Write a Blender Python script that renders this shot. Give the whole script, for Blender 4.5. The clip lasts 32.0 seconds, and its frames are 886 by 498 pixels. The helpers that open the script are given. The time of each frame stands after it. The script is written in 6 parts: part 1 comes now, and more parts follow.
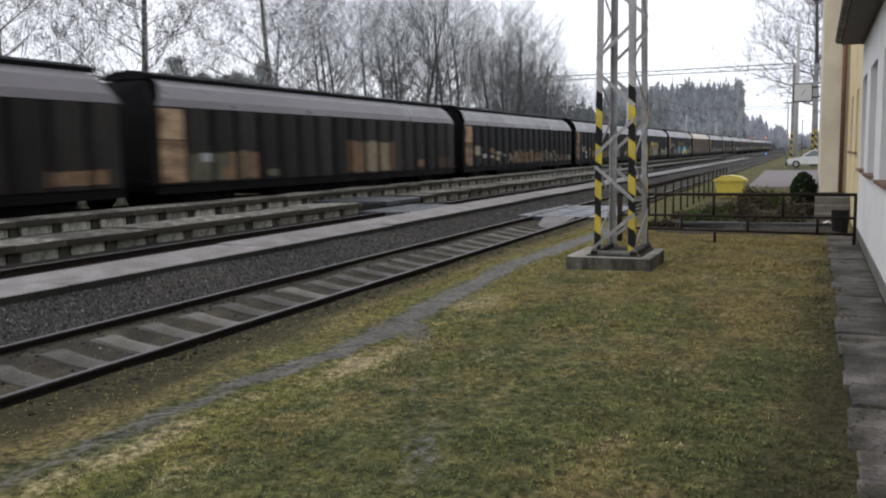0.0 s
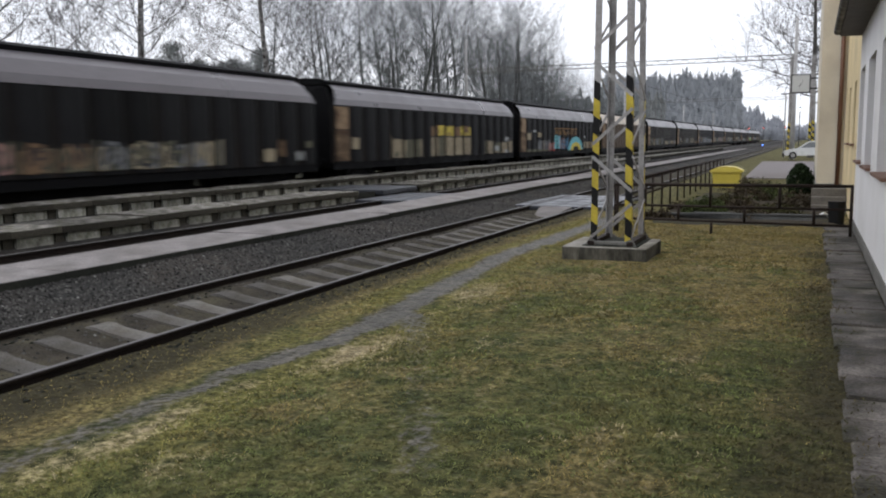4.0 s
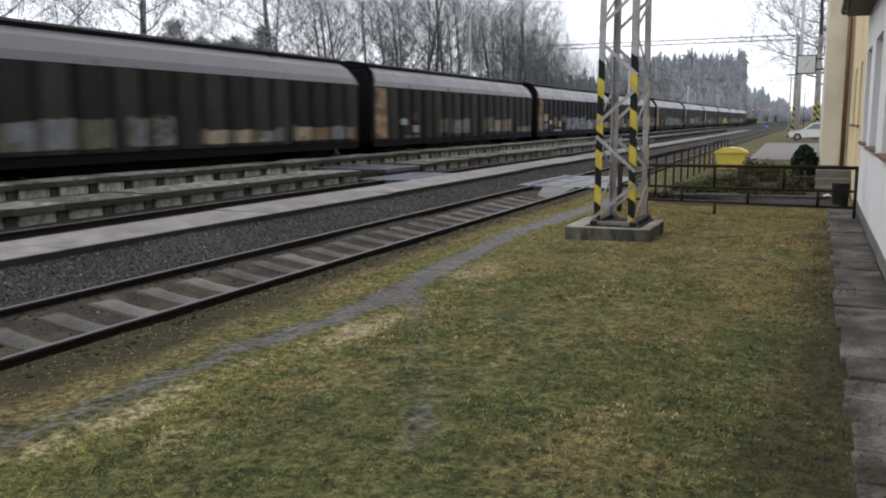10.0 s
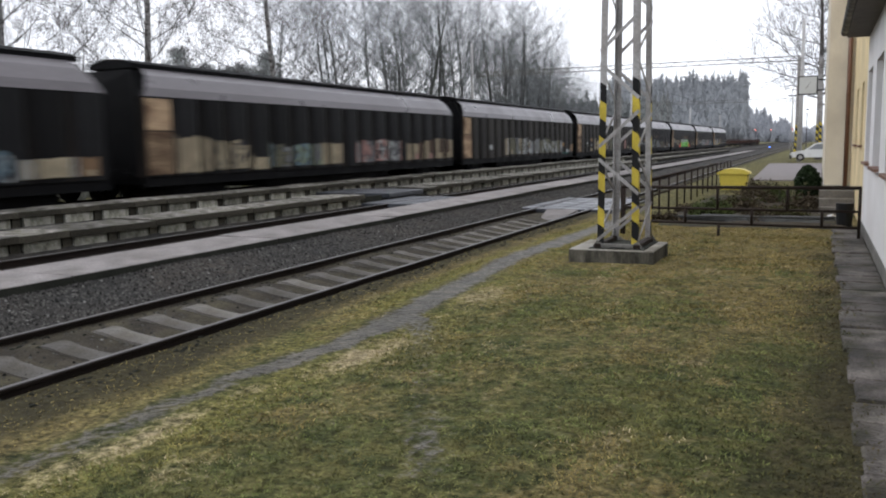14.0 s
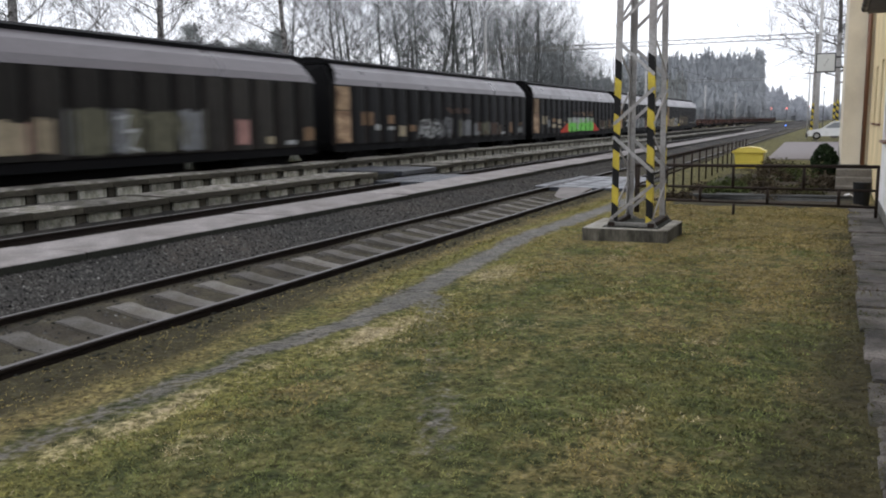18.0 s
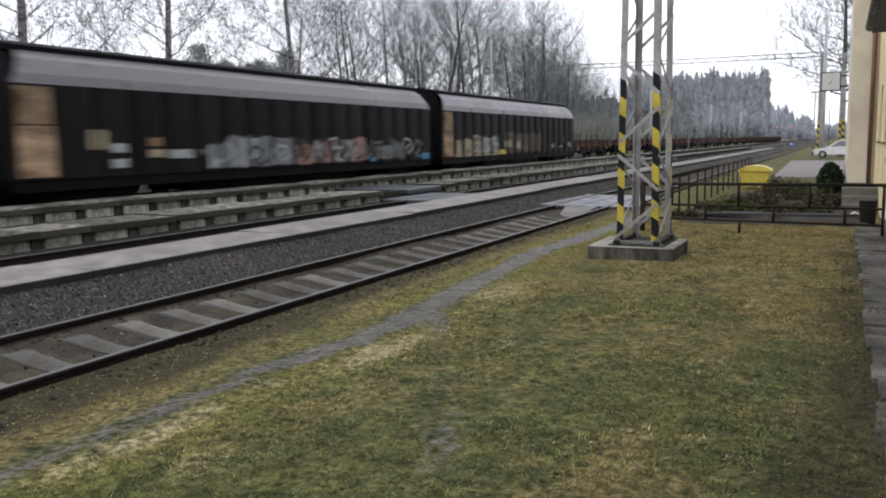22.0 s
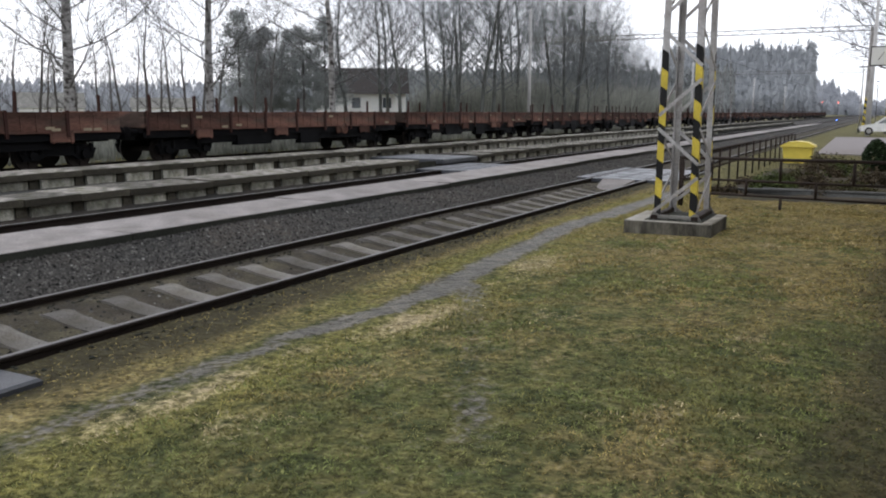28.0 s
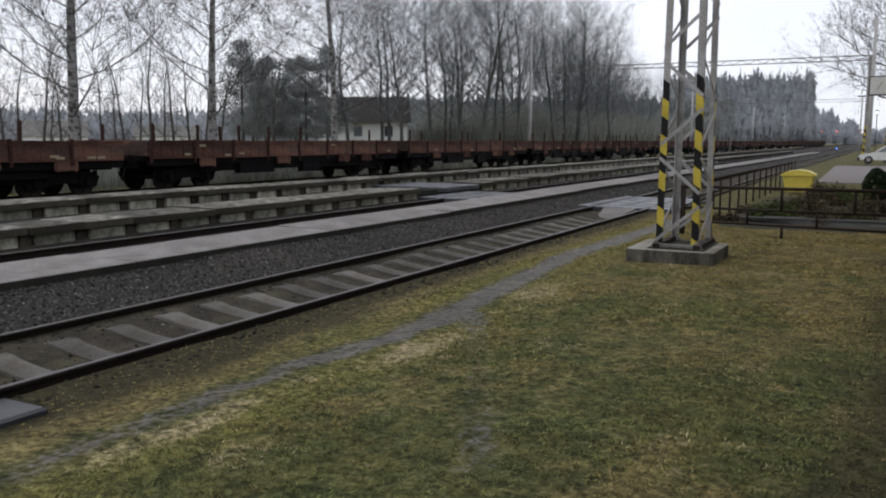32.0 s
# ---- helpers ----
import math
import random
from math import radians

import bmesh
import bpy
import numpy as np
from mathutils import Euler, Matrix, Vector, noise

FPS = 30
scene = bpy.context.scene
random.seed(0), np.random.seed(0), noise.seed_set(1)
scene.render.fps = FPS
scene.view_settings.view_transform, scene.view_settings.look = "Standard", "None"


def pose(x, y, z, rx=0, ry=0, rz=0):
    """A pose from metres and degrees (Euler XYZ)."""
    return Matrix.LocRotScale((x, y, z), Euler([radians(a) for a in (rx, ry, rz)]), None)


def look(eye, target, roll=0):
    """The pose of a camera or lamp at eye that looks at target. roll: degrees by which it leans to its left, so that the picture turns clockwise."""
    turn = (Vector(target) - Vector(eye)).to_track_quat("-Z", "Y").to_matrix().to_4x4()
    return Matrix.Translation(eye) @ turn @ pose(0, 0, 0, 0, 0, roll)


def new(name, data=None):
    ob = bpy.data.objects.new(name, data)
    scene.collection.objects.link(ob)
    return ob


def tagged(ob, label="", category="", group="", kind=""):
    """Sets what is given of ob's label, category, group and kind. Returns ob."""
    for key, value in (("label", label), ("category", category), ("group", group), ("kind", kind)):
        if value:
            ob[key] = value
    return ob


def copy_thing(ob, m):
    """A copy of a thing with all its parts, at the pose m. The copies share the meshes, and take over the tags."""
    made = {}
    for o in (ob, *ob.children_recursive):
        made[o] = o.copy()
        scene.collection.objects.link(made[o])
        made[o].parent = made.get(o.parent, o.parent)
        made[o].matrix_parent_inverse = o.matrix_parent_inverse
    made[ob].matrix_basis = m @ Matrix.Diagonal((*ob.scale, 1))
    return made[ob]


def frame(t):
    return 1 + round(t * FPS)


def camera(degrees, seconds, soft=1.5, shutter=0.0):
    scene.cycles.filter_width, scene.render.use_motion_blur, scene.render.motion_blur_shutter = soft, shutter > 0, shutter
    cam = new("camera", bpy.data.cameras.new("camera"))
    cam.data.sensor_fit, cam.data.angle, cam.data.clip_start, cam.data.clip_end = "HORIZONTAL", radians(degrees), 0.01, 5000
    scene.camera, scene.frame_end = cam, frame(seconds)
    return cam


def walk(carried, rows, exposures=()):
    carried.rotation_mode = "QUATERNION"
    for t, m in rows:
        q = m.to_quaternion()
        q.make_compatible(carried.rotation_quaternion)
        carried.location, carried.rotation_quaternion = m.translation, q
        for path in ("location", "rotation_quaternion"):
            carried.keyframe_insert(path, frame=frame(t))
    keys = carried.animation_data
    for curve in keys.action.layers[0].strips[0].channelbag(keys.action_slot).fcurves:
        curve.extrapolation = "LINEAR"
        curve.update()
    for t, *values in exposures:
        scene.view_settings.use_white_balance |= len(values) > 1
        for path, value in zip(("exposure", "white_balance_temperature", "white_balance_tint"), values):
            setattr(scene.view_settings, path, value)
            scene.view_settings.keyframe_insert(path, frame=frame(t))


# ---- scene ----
cam = camera(55.9, 32.0, soft=2.0, shutter=0.8)
PATH = [
    (0.0, pose(0.022, -0.037, 1.756, 83.426, 1.046, 23.885)),
    (0.5, pose(0.024, -0.017, 1.751, 82.828, 1.033, 23.967)),
    (1.0, pose(0.014, -0.007, 1.755, 83.042, 0.961, 23.728)),
    (1.5, pose(0.007, -0.010, 1.757, 83.170, 0.730, 23.813)),
    (2.0, pose(0.018, -0.020, 1.750, 83.209, 0.921, 24.305)),
    (2.5, pose(0.018, -0.009, 1.755, 82.831, 1.302, 24.179)),
    (3.0, pose(0.014, -0.006, 1.755, 83.031, 1.096, 24.232)),
    (3.5, pose(0.015, -0.020, 1.757, 82.890, 0.881, 23.969)),
    (5.5, pose(0.005, -0.027, 1.754, 82.186, 0.452, 22.989)),
    (6.0, pose(0.015, -0.012, 1.744, 82.203, 0.671, 22.901)),
    (6.5, pose(0.026, 0.011, 1.757, 81.804, 0.585, 23.034)),
    (7.0, pose(0.008, 0.024, 1.760, 82.111, 0.250, 22.771)),
    (7.5, pose(0.016, -0.011, 1.749, 82.169, 0.081, 22.885)),
    (8.0, pose(0.019, -0.006, 1.746, 81.555, -0.152, 23.576)),
    (8.5, pose(0.007, -0.020, 1.744, 81.423, 0.153, 23.623)),
    (9.0, pose(0.010, -0.023, 1.739, 81.190, 0.126, 23.749)),
    (9.5, pose(0.005, -0.029, 1.743, 81.452, 0.398, 23.891)),
    (10.0, pose(0.009, -0.017, 1.745, 81.301, 0.348, 23.888)),
    (10.5, pose(-0.002, -0.003, 1.746, 80.835, 0.250, 23.460)),
    (11.0, pose(0.006, 0.015, 1.750, 80.937, 0.203, 23.433)),
    (11.5, pose(0.003, -0.007, 1.740, 81.367, 0.629, 24.368)),
    (12.0, pose(0.015, -0.050, 1.739, 81.987, 0.426, 24.008)),
    (12.5, pose(0.011, -0.011, 1.740, 82.327, 0.605, 24.447)),
    (13.0, pose(0.007, -0.008, 1.749, 82.470, 0.325, 24.376)),
    (13.5, pose(0.006, -0.014, 1.751, 82.641, 0.413, 24.567)),
    (14.0, pose(0.010, -0.003, 1.756, 82.885, 0.874, 24.103)),
    (14.5, pose(0.010, -0.002, 1.756, 82.627, 0.949, 24.040)),
    (16.5, pose(0.012, 0.011, 1.749, 82.307, 0.755, 24.535)),
    (17.0, pose(0.003, 0.004, 1.748, 81.762, 0.872, 25.018)),
    (17.5, pose(0.002, 0.024, 1.747, 81.616, 0.972, 25.196)),
    (18.0, pose(-0.011, 0.024, 1.745, 81.410, 0.766, 24.965)),
    (18.5, pose(-0.016, 0.021, 1.745, 81.340, 0.745, 24.907)),
    (19.0, pose(-0.020, 0.017, 1.743, 81.460, 0.731, 25.059)),
    (19.5, pose(-0.012, 0.018, 1.745, 81.284, 0.678, 25.013)),
    (20.0, pose(-0.014, 0.026, 1.746, 81.430, 0.704, 25.130)),
    (20.5, pose(-0.003, 0.034, 1.748, 81.508, 0.720, 25.209)),
    (21.0, pose(0.009, 0.034, 1.755, 82.298, 0.813, 25.024)),
    (21.5, pose(-0.010, -0.003, 1.745, 82.674, 1.051, 25.158)),
    (22.0, pose(-0.001, 0.017, 1.742, 82.690, 0.814, 25.363)),
    (22.5, pose(0.019, 0.023, 1.750, 83.024, 1.329, 25.637)),
    (23.0, pose(0.023, -0.034, 1.746, 82.968, 1.603, 24.914)),
    (23.5, pose(0.004, 0.026, 1.747, 82.764, 1.131, 24.629)),
    (24.0, pose(-0.003, 0.036, 1.752, 82.620, 1.121, 25.149)),
    (24.5, pose(-0.008, 0.045, 1.754, 82.416, 0.889, 24.497)),
    (26.5, pose(-0.012, 0.018, 1.745, 82.170, 0.482, 24.803)),
    (27.0, pose(-0.032, 0.033, 1.739, 81.865, 0.699, 27.330)),
    (27.5, pose(-0.036, 0.037, 1.740, 81.258, -0.062, 27.316)),
    (28.0, pose(-0.017, 0.036, 1.737, 80.675, -0.123, 27.857)),
    (28.5, pose(-0.048, 0.013, 1.741, 81.033, -0.147, 27.789)),
    (29.0, pose(-0.033, 0.016, 1.738, 81.449, 0.910, 28.612)),
    (29.5, pose(-0.020, 0.019, 1.751, 83.794, -0.379, 28.861)),
    (30.0, pose(-0.032, 0.005, 1.754, 83.443, -0.344, 28.206)),
    (30.5, pose(-0.027, -0.004, 1.752, 84.352, -0.767, 28.486)),
    (31.0, pose(-0.026, 0.015, 1.748, 83.807, -0.518, 28.703)),
    (31.5, pose(-0.012, 0.002, 1.744, 82.786, -0.175, 28.453)),
    (32.0, pose(-0.025, -0.002, 1.752, 82.578, -0.160, 27.930)),
]
EXPOSURE = [(0.0, 0.35), (9.0, 0.35), (10.8, 0.6), (13.0, 0.65), (14.0, 0.55), (14.5, 0.55), (17.0, 0.48), (20.0, 0.7), (23.0, 0.55), (24.5, 0.48), (27.0, 0.5), (28.0, 0.62), (29.0, 0.76), (30.0, 0.55), (31.0, 0.15), (32.0, 0.05)]
walk(cam, PATH, EXPOSURE)

# ---- light ----
world = bpy.data.worlds.new("overcast_sky")
scene.world = world
world.use_nodes = True
wn, wl = world.node_tree.nodes, world.node_tree.links
sky = wn.new("ShaderNodeTexSky")
sky.sky_type = "NISHITA"
sky.sun_disc = False
sky.sun_elevation, sky.sun_rotation = radians(35), radians(-60)
cloud_geo = wn.new("ShaderNodeTexCoord")
cloud_map = wn.new("ShaderNodeMapping")
cloud_map.inputs["Scale"].default_value = (1.0, 1.0, 3.0)
cloud = wn.new("ShaderNodeTexNoise")
cloud.inputs["Scale"].default_value, cloud.inputs["Detail"].default_value = 2.2, 5.0
ramp = wn.new("ShaderNodeValToRGB")
ramp.color_ramp.elements[0].position, ramp.color_ramp.elements[0].color = 0.3, (8.6, 9.0, 10.1, 1)
ramp.color_ramp.elements[1].position, ramp.color_ramp.elements[1].color = 0.7, (10.8, 11.0, 11.8, 1)
mix = wn.new("ShaderNodeMix")
mix.data_type = "RGBA"
mix.inputs[0].default_value = 0.92
wl.new(cloud_geo.outputs["Generated"], cloud_map.inputs[0])
wl.new(cloud_map.outputs[0], cloud.inputs["Vector"])
wl.new(cloud.outputs["Fac"], ramp.inputs[0])
wl.new(sky.outputs[0], mix.inputs[6])
wl.new(ramp.outputs[0], mix.inputs[7])
background = wn["Background"]
background.inputs["Strength"].default_value = 0.1
wl.new(mix.outputs[2], background.inputs["Color"])

sun = new("sun", bpy.data.lights.new("sun", "SUN"))
sun.data.energy, sun.data.angle, sun.data.color = 0.5, radians(40), (1.0, 0.99, 0.97)
sun.matrix_world = look((-40, -25, 40), (0, 0, 0))


# ---- materials ----
def material(name, color, rough=0.8, metal=0.0, vary=0.25, scale=6.0, fine=60.0, bump=0.15, tint=None, tint_scale=0.8, tint_amount=0.5, spread=0.0, island=False, coat=0.0, stretch=(1, 1, 1), thin=0.0):
    """A surface with grain and stains at two scales; tint: a second colour in large patches; spread: difference from piece to piece."""
    m = bpy.data.materials.new(name)
    m.use_nodes = True
    n, l = m.node_tree.nodes, m.node_tree.links
    b = n["Principled BSDF"]
    b.inputs["Roughness"].default_value, b.inputs["Metallic"].default_value = rough, metal
    b.inputs["Coat Weight"].default_value = coat
    b.inputs["Specular IOR Level"].default_value = 0.5 if rough < 0.55 else 0.1
    co = n.new("ShaderNodeTexCoord")
    mp = n.new("ShaderNodeMapping")
    mp.inputs["Scale"].default_value = stretch
    l.new(co.outputs["Object"], mp.inputs[0])
    big, small = n.new("ShaderNodeTexNoise"), n.new("ShaderNodeTexNoise")
    big.inputs["Scale"].default_value, big.inputs["Detail"].default_value = scale, 6
    small.inputs["Scale"].default_value, small.inputs["Detail"].default_value = fine, 3
    for t in (big, small):
        l.new(mp.outputs[0], t.inputs["Vector"])
    last = None

    def mixed(kind, fac, a, c):
        x = n.new("ShaderNodeMix")
        x.data_type, x.blend_type = "RGBA", kind
        for slot, v in ((0, fac), (6, a), (7, c)):
            if hasattr(v, "links"):
                l.new(v, x.inputs[slot])
            else:
                x.inputs[slot].default_value = v
        return x.outputs[2]

    def mapped(v, a, c, lo=0.35, hi=0.65):
        x = n.new("ShaderNodeMapRange")
        for i, k in enumerate((lo, hi, a, c)):
            x.inputs[i + 1].default_value = k
        l.new(v, x.inputs[0])
        return x.outputs[0]

    last = (*color, 1)
    if tint:
        patch = n.new("ShaderNodeTexNoise")
        patch.inputs["Scale"].default_value, patch.inputs["Detail"].default_value = tint_scale, 5
        l.new(mp.outputs[0], patch.inputs["Vector"])
        last = mixed("MIX", mapped(patch.outputs["Fac"], 0, tint_amount, 0.42, 0.62), last, (*tint, 1))
    grey = mapped(big.outputs["Fac"], 1 - vary, 1 + vary * 0.6, 0.3, 0.7)
    last = mixed("MULTIPLY", 1.0, last, grey)
    last = mixed("MULTIPLY", 1.0, last, mapped(small.outputs["Fac"], 1 - vary * 0.7, 1 + vary * 0.5, 0.3, 0.7))
    if spread:
        if island:
            rnd = n.new("ShaderNodeNewGeometry").outputs["Random Per Island"]
        else:
            rnd = n.new("ShaderNodeObjectInfo").outputs["Random"]
        last = mixed("MULTIPLY", 1.0, last, mapped(rnd, 1 - spread, 1 + spread, 0, 1))
    l.new(last, b.inputs["Base Color"])
    l.new(mapped(big.outputs["Fac"], max(0.02, rough - 0.12), min(1, rough + 0.1)), b.inputs["Roughness"])
    if bump:
        bp = n.new("ShaderNodeBump")
        bp.inputs["Strength"].default_value, bp.inputs["Distance"].default_value = bump, 0.02
        l.new(small.outputs["Fac"], bp.inputs["Height"])
        l.new(bp.outputs[0], b.inputs["Normal"])
    if thin:
        through_light, both = n.new("ShaderNodeBsdfTranslucent"), n.new("ShaderNodeMixShader")
        both.inputs[0].default_value = thin
        l.new(last, through_light.inputs["Color"])
        l.new(b.outputs[0], both.inputs[1])
        l.new(through_light.outputs[0], both.inputs[2])
        l.new(both.outputs[0], n["Material Output"].inputs["Surface"])
    return m


def lawn_material():
    """Soil and thatch of the lawn, mixed by the mesh's cover layer: mud, straw, moss, brown."""
    m = bpy.data.materials.new("lawn_and_mud")
    m.use_nodes = True
    n, l = m.node_tree.nodes, m.node_tree.links
    b = n["Principled BSDF"]
    co = n.new("ShaderNodeTexCoord")

    def speckle(scale, detail=4):
        t = n.new("ShaderNodeTexNoise")
        t.inputs["Scale"].default_value, t.inputs["Detail"].default_value = scale, detail
        l.new(co.outputs["Object"], t.inputs["Vector"])
        return t.outputs["Fac"]

    def math_node(op, a, c):
        x = n.new("ShaderNodeMath")
        x.operation = op
        for i, v in enumerate((a, c)):
            if hasattr(v, "links"):
                l.new(v, x.inputs[i])
            else:
                x.inputs[i].default_value = v
        return x.outputs[0]

    def mapped(v, lo, hi, a, c):
        x = n.new("ShaderNodeMapRange")
        for i, k in enumerate((lo, hi, a, c)):
            x.inputs[i + 1].default_value = k
        l.new(v, x.inputs[0])
        return x.outputs[0]

    def mixed(kind, fac, a, c):
        x = n.new("ShaderNodeMix")
        x.data_type, x.blend_type = "RGBA", kind
        for slot, v in ((0, fac), (6, a), (7, c)):
            if hasattr(v, "links"):
                l.new(v, x.inputs[slot])
            else:
                x.inputs[slot].default_value = v
        return x.outputs[2]

    at = n.new("ShaderNodeAttribute")
    at.attribute_name = "cover"
    sep = n.new("ShaderNodeSeparateColor")
    l.new(at.outputs["Color"], sep.inputs[0])
    coarse, fine, mid = speckle(5), speckle(34), speckle(16)

    def share(v, lo=0.3, hi=0.7, rough=1.3):
        ragged = math_node("ADD", v, math_node("MULTIPLY", math_node("SUBTRACT", mid, 0.5), rough))
        return mapped(ragged, lo, hi, 0, 1)

    c = mixed("MIX", mapped(coarse, 0.35, 0.65, 0, 1), (0.074, 0.086, 0.032, 1), (0.112, 0.103, 0.038, 1))
    c = mixed("MIX", share(at.outputs["Alpha"], 0.2, 0.9), c, (0.175, 0.138, 0.06, 1))
    c = mixed("MIX", share(sep.outputs[2], 0.2, 0.9), c, (0.175, 0.158, 0.047, 1))
    c = mixed("MIX", share(sep.outputs[1], 0.25, 0.9), c, (0.34, 0.28, 0.165, 1))
    mud = share(sep.outputs[0], 0.25, 0.75, 2.2)
    c = mixed("MIX", mud, c, mixed("MIX", mapped(coarse, 0.35, 0.65, 0, 1), (0.06, 0.053, 0.038, 1), (0.092, 0.081, 0.062, 1)))
    c = mixed("MULTIPLY", 1.0, c, mapped(fine, 0.3, 0.7, 0.5, 1.35))
    c = mixed("MULTIPLY", 1.0, c, mapped(mid, 0.32, 0.68, 0.4, 1.4))
    c = mixed("MULTIPLY", 1.0, c, mapped(coarse, 0.3, 0.7, 0.7, 1.2))
    # wall shade and corner falloff are mixed into this dark soil colour
    dim = n.new("ShaderNodeAttribute")
    dim.attribute_name = "damp_and_shade"
    c = mixed("MIX", share(dim.outputs["Fac"], 0.1, 1.0, 0.9), c, mixed("MIX", mapped(mid, 0.35, 0.65, 0, 1), (0.022, 0.02, 0.012, 1), (0.055, 0.048, 0.024, 1)))
    l.new(c, b.inputs["Base Color"])
    l.new(mapped(mud, 0, 1, 0.95, 0.55), b.inputs["Roughness"])
    l.new(mapped(mud, 0, 1, 0.12, 0.3), b.inputs["Specular IOR Level"])
    bp = n.new("ShaderNodeBump")
    bp.inputs["Strength"].default_value, bp.inputs["Distance"].default_value = 0.5, 0.02
    l.new(fine, bp.inputs["Height"])
    tuft = n.new("ShaderNodeBump")
    tuft.inputs["Strength"].default_value, tuft.inputs["Distance"].default_value = 0.7, 0.06
    l.new(mid, tuft.inputs["Height"])
    l.new(tuft.outputs[0], bp.inputs["Normal"])
    l.new(bp.outputs[0], b.inputs["Normal"])
    return m


def glow(name, color, strength):
    m = bpy.data.materials.new(name)
    m.use_nodes = True
    b = m.node_tree.nodes["Principled BSDF"]
    b.inputs["Base Color"].default_value = (*color, 1)
    b.inputs["Emission Color"].default_value, b.inputs["Emission Strength"].default_value = (*color, 1), strength
    return m


